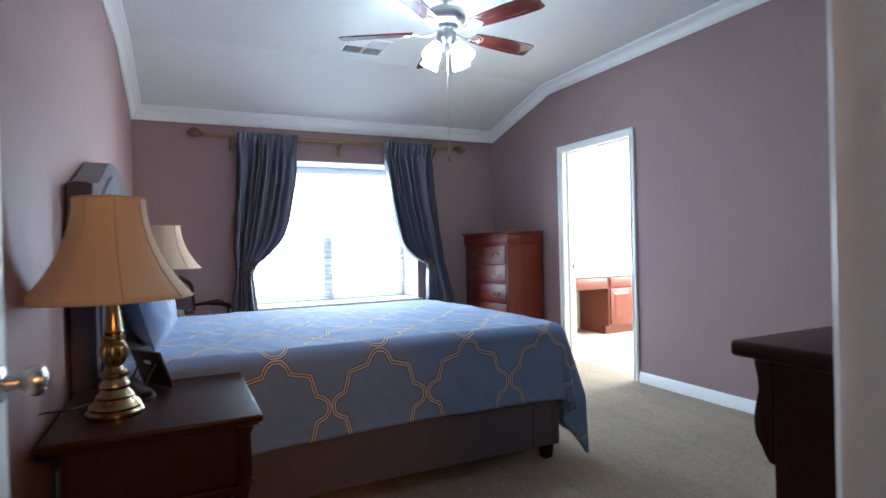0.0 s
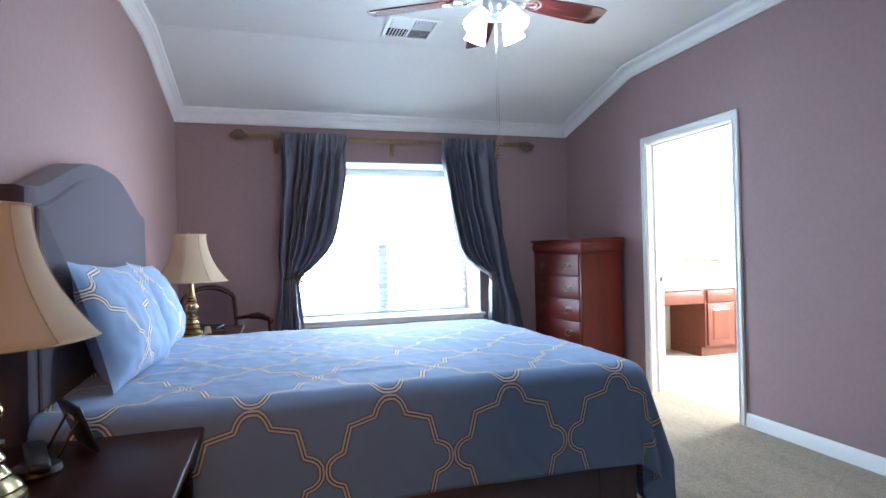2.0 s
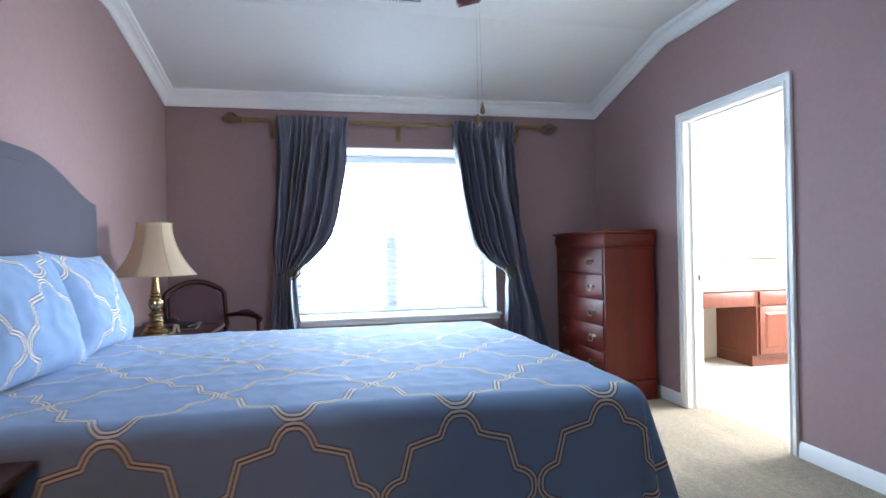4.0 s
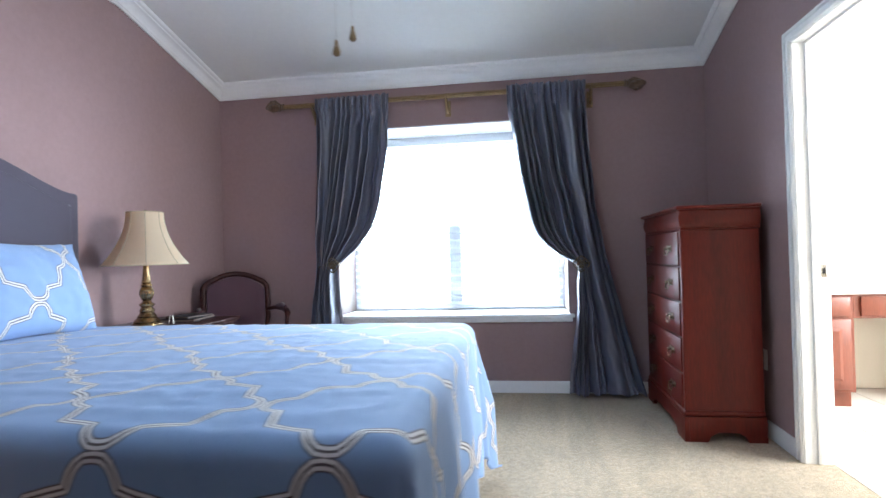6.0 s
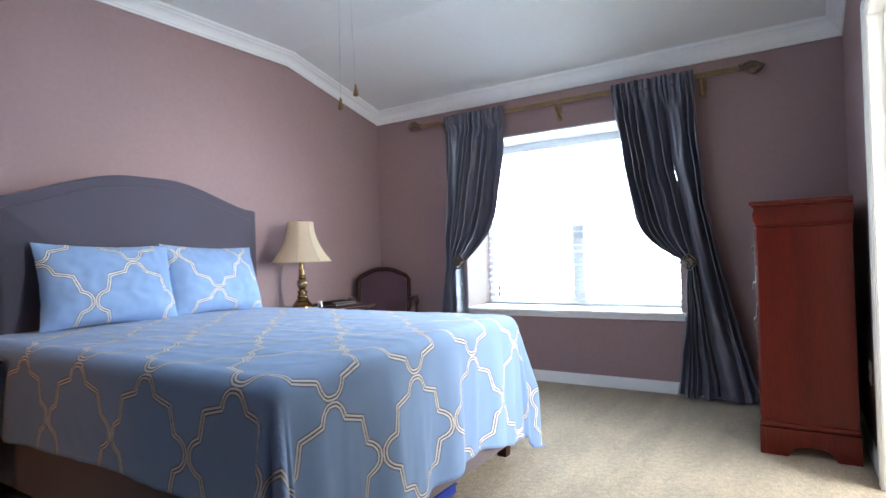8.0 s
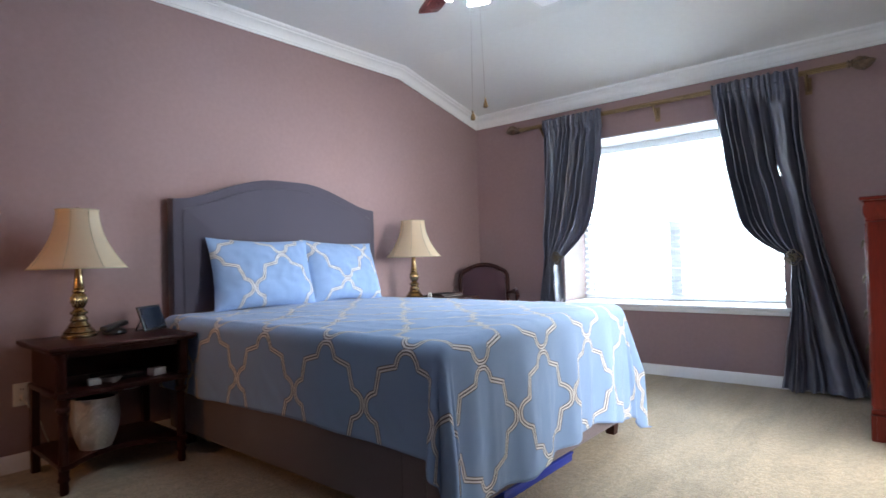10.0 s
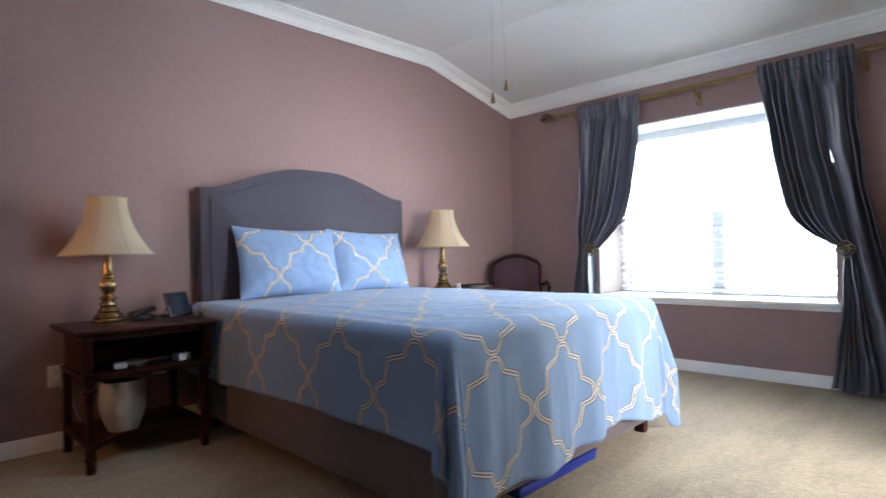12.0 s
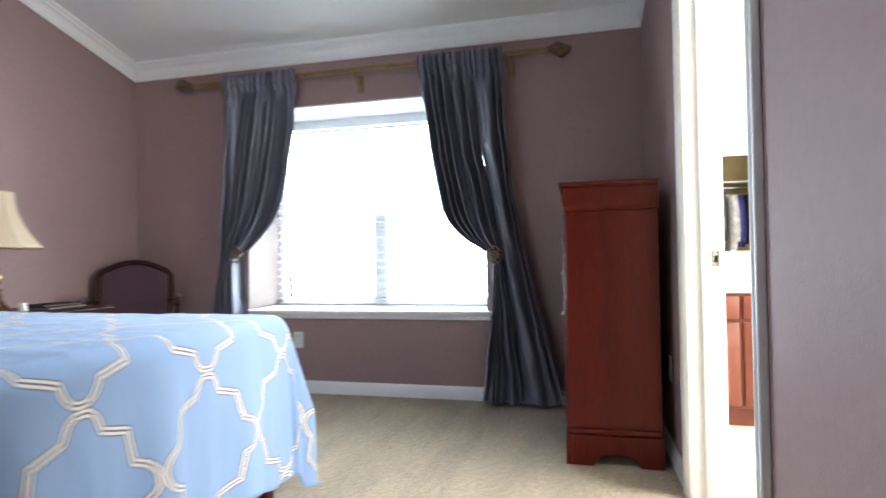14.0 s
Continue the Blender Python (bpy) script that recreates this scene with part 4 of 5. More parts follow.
def table_lamp(at, label, turn=0.0):
    lamp = thing("table_lamp", label, "lamp", at, turn, group="pair of brass table lamps")
    bm = bmesh.new()
    lathe(bm, [(0.078, 0.0), (0.080, 0.006), (0.079, 0.014), (0.070, 0.022), (0.072, 0.028), (0.063, 0.040), (0.050, 0.052), (0.052, 0.058), (0.045, 0.066), (0.036, 0.080), (0.041, 0.086), (0.041, 0.092),
               (0.034, 0.102), (0.029, 0.112), (0.040, 0.119), (0.041, 0.128), (0.028, 0.136), (0.021, 0.148), (0.029, 0.156), (0.034, 0.166), (0.040, 0.182), (0.040, 0.200), (0.033, 0.216), (0.024, 0.226),
               (0.031, 0.232), (0.031, 0.238), (0.022, 0.246), (0.027, 0.252), (0.0235, 0.262), (0.020, 0.300), (0.015, 0.345), (0.015, 0.350), (0.015, 0.356), (0.007, 0.360), (0.007, 0.420)], n=48, flute=(0.158, 0.218, 16, 0.005))
    part("base", bm, BRASS, lamp, "turned antique brass base")
    # bell shade in eight panels
    h0, h1 = 0.352, 0.655
    n, rows = 64, 18
    bm = bmesh.new()

    def rad(t, a):
        r = 0.227 - 0.130 * (1 - (1 - t) ** 2.0) * 1.0
        k = (a / (2 * math.pi) * 8) % 1.0
        return r * (1 - 0.028 * math.sin(math.pi * k) * (1 if t < 0.95 else 0.5))
    V = [[bm.verts.new((rad(j / rows, 2 * math.pi * i / n) * math.cos(2 * math.pi * i / n), rad(j / rows, 2 * math.pi * i / n) * math.sin(2 * math.pi * i / n), h0 + (h1 - h0) * j / rows)) for j in range(rows + 1)] for i in range(n)]
    for i in range(n):
        for j in range(rows):
            bm.faces.new((V[i][j], V[(i + 1) % n][j], V[(i + 1) % n][j + 1], V[i][j + 1]))
    shade = part("shade", bm, SHADE, lamp, "ivory fabric bell shade in panels", recalc=False)
    so = shade.modifiers.new("thickness", "SOLIDIFY")
    so.thickness = 0.002
    bm = bmesh.new()
    for i in range(0, n, 8):
        a = 2 * math.pi * i / n
        tube(bm, [((rad(j / rows, a) + 0.001) * math.cos(a), (rad(j / rows, a) + 0.001) * math.sin(a), h0 + (h1 - h0) * j / rows) for j in range(rows + 1)], 0.0016, 6)
    for t in (0.0, 1.0):
        tube(bm, [((rad(t, 2 * math.pi * i / n) + 0.0005) * math.cos(2 * math.pi * i / n), (rad(t, 2 * math.pi * i / n) + 0.0005) * math.sin(2 * math.pi * i / n), h0 + (h1 - h0) * t) for i in range(n + 1)], 0.0026, 6)
    part("shade_trim", bm, SHADETRIM, shade)
    bm = bmesh.new()
    lathe(bm, [(0.006, 0.640), (0.006, 0.652), (0.012, 0.656), (0.012, 0.664), (0.004, 0.670)], n=12)
    for k in range(3):
        a = k * 2.094
        tube(bm, [(0.004 * math.cos(a), 0.004 * math.sin(a), 0.648), (0.095 * math.cos(a), 0.095 * math.sin(a), 0.652)], 0.0018, 6)
    tube(bm, [(0.0, 0.03 * s, 0.41 + 0.24 * t) for s, t in ((0, 0), (1, 0.25), (1.2, 0.6), (0, 1))], 0.002, 6)
    tube(bm, [(0.0, -0.03 * s, 0.41 + 0.24 * t) for s, t in ((0, 0), (1, 0.25), (1.2, 0.6), (0, 1))], 0.002, 6)
    part("finial", bm, BRASS, lamp)
    return lamp


table_lamp((0.168, 2.285, 0.668), "brass table lamp with an ivory bell shade, unlit", turn=12)
table_lamp((0.275, 4.700, 0.689), "brass table lamp with an ivory bell shade, beside the bed", turn=-8)

# things on and in the nightstands
tab = thing("tablet", "small black tablet propped on its stand", "tablet", (0.275, 2.620, 0.669), 32)
tabscreen = Matrix.Translation((0, 0, 0.004)) @ Matrix.Rotation(radians(-20), 4, "Y")
bm = boxes((-0.006, 0.006, -0.092, 0.092, 0.0, 0.140, 0.004))
ob = part("body", bm, BLACK, tab)
ob.matrix_basis = tabscreen
ob2 = part("screen", boxes((0.0061, 0.0072, -0.082, 0.082, 0.012, 0.128)), SCREEN, tab, "dark glossy screen")
ob2.matrix_basis = tabscreen
bm = bmesh.new()
tube(bm, [(-0.035, -0.05, 0.095), (-0.085, -0.05, 0.004), (-0.085, 0.05, 0.004), (-0.035, 0.05, 0.095)], 0.004, 8)
part("stand", bm, BLACK, tab)
ob = part("sticker", boxes((-0.0068, -0.0061, -0.02, 0.02, 0.09, 0.105)), WHITEPL, tab)
ob.matrix_basis = tabscreen

phone = thing("telephone", "black cordless telephone on its charging cradle", "telephone", (0.215, 2.435, 0.669), 25)
bm = bmesh.new()
lathe(bm, [(0.055, 0.0), (0.058, 0.008), (0.052, 0.022), (0.036, 0.030), (0.01, 0.032)], n=24)
part("cradle", bm, BLACK, phone)
bm = bmesh.new()
box(bm, -0.024, 0.024, -0.075, 0.075, 0.0, 0.026, 0.010, 3)
hs = part("receiver", bm, BLACK, phone)
hs.matrix_basis = pose(0.0, 0.0, 0.030, 10, 6, 0)
bm = bmesh.new()
tube(bm, [(-0.05, 0.0, 0.008), (-0.12, 0.05, 0.006), (-0.19, 0.02, 0.006), (-0.24, 0.06, 0.006), (-0.30, 0.03, 0.006)], 0.003, 6)
part("cord", bm, BLACK, phone)

bask = thing("waste_basket", "dimpled silvery ceramic basket on the lower shelf", "basket", (0.335, 2.300, 0.1355))
bm = bmesh.new()
n, rows = 96, 40
V = []
for j in range(rows + 1):
    t = j / rows
    r = 0.066 + 0.040 * math.sin(min(1.0, t * 1.25 + 0.05) * math.pi * 0.62) - 0.012 * max(0, t - 0.7)
    ring = []
    for i in range(n):
        a = 2 * math.pi * i / n
        dim = 0.0016 * math.cos(24 * a + (math.pi if (j // 2) % 2 else 0)) * (1 if 0.05 < t < 0.93 else 0)
        ring.append(bm.verts.new(((r + dim) * math.cos(a), (r + dim) * math.sin(a), 0.25 * t)))
    V.append(ring)
for p, q in zip(V, V[1:]):
    for i in range(n):
        bm.faces.new((p[i], p[(i + 1) % n], q[(i + 1) % n], q[i]))
bm.faces.new(V[0])
part("vessel", bm, SILVER, bask)
# dark plug below the rim paints the shade inside the vessel
bm = bmesh.new()
lathe(bm, [(0.060, 0.205), (0.094, 0.235)], n=32)
part("inside_shade", bm, DARKHOLE, bask)

wb = thing("small_box", "small white cardboard box on the open shelf", "box", (0.42, 2.560, 0.4555), 15)
part("carton", boxes((-0.03, 0.03, -0.035, 0.035, 0.0, 0.035, 0.002)), WHITEPL, wb)
part("flap", boxes((-0.03, 0.03, -0.034, 0.034, 0.0355, 0.037)), WHITEPL, wb)
pouch = thing("charger", "grey plug-in charger with a coiled cable", "charger", (0.42, 2.27, 0.4555), -10)
bm = bmesh.new()
box(bm, -0.025, 0.025, -0.03, 0.03, 0.0, 0.030, 0.008)
part("plug_body", bm, WHITEPL, pouch)
bm = bmesh.new()
tube(bm, [((0.035 + 0.0008 * i) * math.cos(i * 0.5) + 0.0, 0.07 + (0.03 + 0.0006 * i) * math.sin(i * 0.5), 0.006 + 0.0007 * i) for i in range(40)], 0.004, 6)
part("cable", bm, PEWTER, pouch)
papers = thing("folder", "dark folder lying on the open shelf", "folder", (0.30, 2.42, 0.4555), 4)
part("cover", boxes((-0.10, 0.10, -0.10, 0.09, 0.0, 0.018, 0.003)), BLACK, papers)
part("sheets", boxes((-0.097, 0.097, -0.095, 0.085, 0.019, 0.022)), PAGES, papers)

for (x, y, z, w, d, h, rz, m, lab) in ((0.33, 5.00, 0.690, 0.22, 0.28, 0.016, 6, BOOKCLOTH, "dark hardback book on the nightstand"), (0.34, 5.01, 0.7065, 0.17, 0.22, 0.012, -9, BOOKCLOTH, "smaller dark book on the dark one")):
    bk = thing("book", lab, "book", (x, y, z), rz, group="books on the nightstand")
    part("cover", boxes((-w / 2, w / 2, -d / 2, d / 2, 0, 0.003), (-w / 2, w / 2, -d / 2, d / 2, h - 0.003, h), (-w / 2, -w / 2 + 0.003, -d / 2, d / 2, 0.003, h - 0.003)), m, bk)
    part("page_block", boxes((-w / 2 + 0.004, w / 2 - 0.004, -d / 2 + 0.004, d / 2 - 0.004, 0.0032, h - 0.0032)), PAGES, bk)
card = thing("card", "small white folded card beside the lamp", "card", (0.36, 4.80, 0.690), 30)
part("leaf", boxes((-0.001, 0.001, -0.025, 0.025, 0.0, 0.048)), PAPER, card).matrix_basis = pose(0.012, 0, 0, 0, -9, 0)
part("back_leaf", boxes((-0.001, 0.001, -0.025, 0.025, 0.0, 0.048)), PAPER, card).matrix_basis = pose(-0.016, 0, 0, 0, 9, 0)

# ---------------------------------------------------------------- armchair in the corner
chair = thing("armchair", "carved wooden armchair with burgundy upholstery", "armchair", (0.445, 5.47, 0.0), -52)
chair.scale = (0.93, 0.93, 0.99)


def chair_back(inset, drop=0.0):
    hw = 0.245 - inset
    pts = [(-hw * 0.86, 0.50 + inset), (-hw, 0.62)]
    for i in range(25):
        t = -1 + i / 12
        y = hw * t
        a = abs(t)
        z = 0.965 - inset - (0.055 * (a / 0.78) ** 2 if a < 0.78 else 0.055 + 0.045 * (1 - math.cos((a - 0.78) / 0.22 * math.pi / 2)))
        pts.append((y, z))
    pts += [(hw, 0.62), (hw * 0.86, 0.50 + inset)]
    return pts


def tilt_back(bm):
    bmesh.ops.rotate(bm, verts=bm.verts, cent=(-0.24, 0, 0.45), matrix=Matrix.Rotation(radians(-8), 3, "Y"))


bm = bmesh.new()
tube(bm, [(-0.24, y, z) for y, z in chair_back(0.0)] + [(-0.24, chair_back(0.0)[0][0], chair_back(0.0)[0][1])], 0.020, 10)
tilt_back(bm)
part("back_frame", bm, DARKWOOD, chair, "carved dark wood frame")
bm = bmesh.new()
prism(bm, chair_back(0.022), "x", -0.262, -0.222, 0.010)
tilt_back(bm)
part("backrest", bm, VELVET, chair, "burgundy upholstered back")
bm = bmesh.new()
prism(bm, [(-0.22, -0.23), (-0.22, 0.23), (0.24, 0.28), (0.27, 0.15), (0.275, 0.0), (0.27, -0.15), (0.24, -0.28)], "z", 0.36, 0.42, 0.01)
part("seat_rail", bm, DARKWOOD, chair)
bm = bmesh.new()
prism(bm, [(-0.21, -0.22), (-0.21, 0.22), (0.23, 0.27), (0.26, 0.14), (0.265, 0.0), (0.26, -0.14), (0.23, -0.27)], "z", 0.4205, 0.485, 0.028)
part("seat", bm, VELVET, chair, "burgundy upholstered seat")
for s in (-1, 1):
    bm = bmesh.new()
    tube(bm, [(-0.262, s * 0.245, 0.685), (-0.15, s * 0.285, 0.70), (0.0, s * 0.305, 0.700), (0.12, s * 0.305, 0.690), (0.165, s * 0.300, 0.675), (0.160, s * 0.295, 0.652)], [0.014, 0.017, 0.019, 0.022, 0.021, 0.012], 10)
    part("arm", bm, DARKWOOD, chair, "curved wooden arm")
    bm = bmesh.new()
    tube(bm, [(-0.12, s * 0.284, 0.715), (-0.02, s * 0.305, 0.722), (0.07, s * 0.306, 0.715)], [0.012, 0.020, 0.012], 10)
    part("arm_pad", bm, VELVET, chair)
    bm = bmesh.new()
    tube(bm, [(0.13, s * 0.302, 0.682), (0.15, s * 0.295, 0.60), (0.10, s * 0.275, 0.50), (0.12, s * 0.268, 0.42)], [0.014, 0.016, 0.015, 0.018], 10)
    part("arm_post", bm, DARKWOOD, chair)
    for x, y, xx, yy in ((0.225, 0.245, 0.25, 0.27), (-0.20, 0.205, -0.29, 0.225)):
        bm = bmesh.new()
        tube(bm, [(x, s * y, 0.36), (x + (xx - x) * 1.1, s * yy * 1.03, 0.27), (x, s * y, 0.10), (xx, s * yy, 0.0)], [0.026, 0.025, 0.015, 0.019], 10)
        part("leg", bm, DARKWOOD, chair, "curved cabriole leg")


# ---------------------------------------------------------------- chest of drawers
def bail_pull(parent, y, z, x=0.0):
    bm = bmesh.new()
    for s in (-1, 1):
        lathe(bm, [(0.013, 0.0), (0.013, 0.003), (0.006, 0.006), (0.005, 0.016), (0.007, 0.018), (0.003, 0.021)], (0, s * 0.030, 0), 12)
    for v in bm.verts:
        v.co = (-v.co.z, v.co.y, v.co.x)
    prism(bm, [(-0.046, 0.004), (-0.030, 0.017), (-0.012, 0.008), (0, 0.016), (0.012, 0.008), (0.030, 0.017), (0.046, 0.004), (0.030, -0.010), (0.012, -0.004), (0, -0.014), (-0.012, -0.004), (-0.030, -0.010)], "x", -0.0025, 0.0)
    tube(bm, [(-0.016, -0.030, 0.0), (-0.020, -0.031, -0.016), (-0.022, -0.020, -0.026), (-0.022, 0.0, -0.022), (-0.022, 0.020, -0.026), (-0.020, 0.031, -0.016), (-0.016, 0.030, 0.0)], 0.0033, 8)
    ob = part("handle", bm, DULLBRASS, parent, "antique brass bail pull")
    ob.matrix_basis = Matrix.Translation((x, y, z)) @ Matrix.Diagonal((1.0, 1.25, 1.4, 1.0))
    return ob


chest = thing("chest_of_drawers", "tall cherry chest of drawers with brass bail pulls", "chest of drawers", (3.485, 5.428, 0.0))
CW, CD = 0.440, 0.200   # half width along y, half depth along x
part("carcass", boxes((-CD, CD, -CW, CW, 0.150, 1.150, 0.003, 1)), CHERRY, chest)
bm = bmesh.new()
rings = []
for o, z in ((0.0, 1.150), (0.005, 1.153), (0.005, 1.160), (0.001, 1.163), (0.007, 1.172), (0.013, 1.188), (0.016, 1.208), (0.014, 1.228), (0.009, 1.244), (0.008, 1.252), (0.013, 1.257), (0.013, 1.261), (0.026, 1.264), (0.029, 1.268), (0.029, 1.277), (0.024, 1.282), (0.018, 1.283)):
    x0, x1, y0, y1 = -CD - o, CD + min(o, 0.004), -CW - o, CW + o
    rings.append([bm.verts.new(p) for p in ((x0, y0, z), (x1, y0, z), (x1, y1, z), (x0, y1, z))])
for p, q in zip(rings, rings[1:]):
    for i in range(4):
        bm.faces.new((p[i], p[(i + 1) % 4], q[(i + 1) % 4], q[i]))
bm.faces.new(rings[0]), bm.faces.new(rings[-1])
part("cornice", bm, CHERRY, chest, "moulded cherry top")
for k in range(5):
    z0 = 0.168 + k * 0.196
    bm = bmesh.new()
    box(bm, -CD - 0.014, -CD + 0.001, -CW + 0.030, CW - 0.030, z0 + 0.004, z0 + 0.190, 0.005, 2)
    dr = part("drawer", bm, CHERRY, chest)
    # dark board a little larger than the drawer, painting the shadow line round it
    part("gap_shade", boxes((-CD - 0.004, -CD + 0.0005, -CW + 0.0265, CW - 0.0265, z0 + 0.0008, z0 + 0.1932)), DARKWOOD, dr, "dark backing that draws the shadow line round the drawer")
    for s in (-1, 1):
        bail_pull(dr, s * 0.235, z0 + 0.098, -CD - 0.0142)
for s in (-1, 1):
    part("corner_post", boxes((-CD - 0.006, -CD + 0.002, s * (CW - 0.014) - 0.013, s * (CW - 0.014) + 0.013, 0.151, 1.149, 0.004, 2)), CHERRY, chest)


def bracket_apron(bm, a, b, axis, f0, f1):
    """Plinth board with bracket feet and a scrolled cut-out between."""
    L = b - a
    pts = [(a, 0), (a, 0.135), (b, 0.135), (b, 0)]
    arch = [(0.0, 0.0), (0.012, 0.006), (0.025, 0.022), (0.045, 0.034), (0.070, 0.038), (0.095, 0.047), (0.13, 0.052)]
    w = 0.24 * L if L < 0.5 else 0.16 * L
    rightside = [(b - w - 0.6 * w * p / 0.13, q) for p, q in arch]
    leftside = [(a + w + 0.6 * w * p / 0.13, q) for p, q in arch][::-1]
    prism(bm, pts + rightside + leftside, axis, f0, f1)


for name, args in (("apron", (-CW - 0.016, CW + 0.016, "x", -CD - 0.016, -CD + 0.008)), ("side_apron", (-CD + 0.0085, CD + 0.004, "y", -CW - 0.016, -CW + 0.008)), ("side_apron", (-CD + 0.0085, CD + 0.004, "y", CW - 0.008, CW + 0.016)), ("back_board", (-CW + 0.0085, CW - 0.0085, "x", CD - 0.02, CD + 0.003))):
    bm = bmesh.new()
    bracket_apron(bm, *args)
    part(name, bm, CHERRY, chest, smooth=False)
bm = bmesh.new()
box(bm, -CD - 0.014, CD + 0.003, -CW - 0.014, CW + 0.014, 0.1355, 0.166, 0.011, 4)
part("base_molding", bm, CHERRY, chest)

# ---------------------------------------------------------------- long dresser by the entry
dresser = thing("dresser", "dark mahogany dresser with scrolled corner brackets", "dresser", (1.985, 0.865, 0.0))
bm = bmesh.new()
box(bm, -0.745, 0.745, -0.16, 0.150, 0.945, 0.975, 0.010, 3)
part("top", bm, DARKWOOD, dresser)
part("carcass", boxes((-0.690, 0.690, -0.155, 0.105, 0.060, 0.9445, 0.003, 1)), DARKWOOD, dresser)
part("plinth", boxes((-0.705, 0.705, -0.155, 0.120, 0.0, 0.059, 0.006, 2)), DARKWOOD, dresser)
corbel = [(y - 0.060, z + 0.025) for y, z in ((0.166, 0.918), (0.200, 0.918), (0.199, 0.898), (0.190, 0.880), (0.188, 0.855), (0.197, 0.830), (0.203, 0.800), (0.200, 0.772), (0.188, 0.752), (0.178, 0.742), (0.176, 0.728), (0.166, 0.726))]
for s in (-1, 1):
    bm = bmesh.new()
    prism(bm, corbel, "x", s * 0.66 - 0.030, s * 0.66 + 0.030, 0.003)
    part("corner_bracket", bm, DARKWOOD, dresser, "scrolled corner bracket")
for i in range(3):
    for j in range(3):
        x0, z0 = -0.62 + i * 0.415, 0.075 + j * 0.280
        d = part("drawer", boxes((x0, x0 + 0.405, 0.1055, 0.120, z0, z0 + 0.270, 0.005, 2)), DARKWOOD, dresser)
        bm = bmesh.new()
        lathe(bm, [(0.008, 0.0), (0.006, 0.012), (0.014, 0.018), (0.014, 0.024), (0.004, 0.028)], n=14)
        kn = part("knob", bm, DULLBRASS, d)
        kn.matrix_basis = pose(x0 + 0.2025, 0.1202, z0 + 0.135, -90, 0, 0)

# ---------------------------------------------------------------- ceiling fan
FX, FY = 1.895, 3.440
fan = thing("ceiling_fan", "five-blade rosewood ceiling fan with lit glass shades", "ceiling fan", (FX, FY, CEIL_Z))
bm = bmesh.new()
lathe(bm, [(0.070, -0.001), (0.070, -0.020), (0.050, -0.048), (0.020, -0.058)], n=28)
part("canopy", bm, PEWTER, fan)
bm = bmesh.new()
lathe(bm, [(0.013, -0.050), (0.013, -0.125)], n=14)
part("downrod", bm, PEWTER, fan)
bm = bmesh.new()
lathe(bm, [(0.030, -0.105), (0.080, -0.115), (0.115, -0.135), (0.125, -0.160), (0.122, -0.190), (0.100, -0.212), (0.075, -0.222), (0.070, -0.245), (0.060, -0.250)], n=40)
part("motor_housing", bm, PEWTER, fan, "brushed pewter housing")
bm = bmesh.new()
for k in range(28):
    a = 2 * math.pi * k / 28
    tube(bm, [(0.080 * math.cos(a), 0.080 * math.sin(a), -0.224), (0.101 * math.cos(a), 0.101 * math.sin(a), -0.2135)], 0.003, 5)
part("vent_ribs", bm, VINYL, fan)
bm = bmesh.new()
lathe(bm, [(0.058, -0.2505), (0.062, -0.262), (0.062, -0.300), (0.050, -0.318), (0.044, -0.345), (0.052, -0.352), (0.052, -0.366), (0.030, -0.380), (0.012, -0.384)], n=28)
part("light_kit", bm, PEWTER, fan)
BZ = -0.258
for k in range(5):
    a = 6 + 72 * k
    bm = bmesh.new()
    n = 14
    outl = []
    for i in range(n + 1):
        t = i / n
        x = 0.205 + 0.465 * t
        hw = 0.050 + 0.020 * math.sin(min(1, t * 1.2) * math.pi / 2) - (0.012 * ((t - 0.9) / 0.1) ** 2 if t > 0.9 else 0)
        outl.append((x, hw))
    poly = outl + [(x, -w) for x, w in outl[::-1]]
    prism(bm, poly, "z", -0.004, 0.004, 0.0015)
    bl = part("blade", bm, FANWOOD, fan)
    bl.matrix_basis = pose(0, 0, BZ, 0, 0, a) @ pose(0, 0, 0, -12, 0.6, 0)
    bm = bmesh.new()
    tube(bm, [(0.062, 0, 0.002), (0.10, 0, -0.014), (0.15, 0, -0.016), (0.19, 0, -0.006)], [0.011, 0.009, 0.008, 0.007], 8)
    for s in (-1, 1):
        tube(bm, [(0.165, 0, -0.010), (0.185, s * 0.030, -0.009), (0.225, s * 0.042, -0.007), (0.262, s * 0.026, -0.006), (0.275, 0, -0.006)], 0.0055, 8)
        tube(bm, [(0.19, 0, -0.009), (0.212, s * 0.018, -0.008), (0.240, s * 0.016, -0.007), (0.25, 0, -0.007)], 0.0045, 8)
    ir = part("blade_iron", bm, NICKEL, fan, "pierced nickel blade bracket")
    ir.matrix_basis = pose(0, 0, BZ, 0, 0, a) @ pose(0, 0, 0, -12, 0.6, 0)
for k in range(4):
    a = radians(25 + 90 * k)
    ca, sa = math.cos(a), math.sin(a)
    bm = bmesh.new()
    tube(bm, [(0.045 * ca, 0.045 * sa, -0.357), (0.085 * ca, 0.085 * sa, -0.345), (0.100 * ca, 0.100 * sa, -0.362)], 0.008, 8)
    arm = part("lamp_arm", bm, PEWTER, fan)
    bm = bmesh.new()
    lathe(bm, [(0.020, 0.0), (0.028, -0.006), (0.036, -0.030), (0.046, -0.062), (0.055, -0.095), (0.058, -0.108), (0.045, -0.108), (0.004, -0.108)], n=24)
    sh = part("glass_shade", bm, BULB, arm, "lit frosted glass shade")
    sh.matrix_basis = pose(0.094 * ca, 0.094 * sa, -0.355, 0, 0, 25 + 90 * k) @ pose(0, 0, 0, 0, -32, 0)
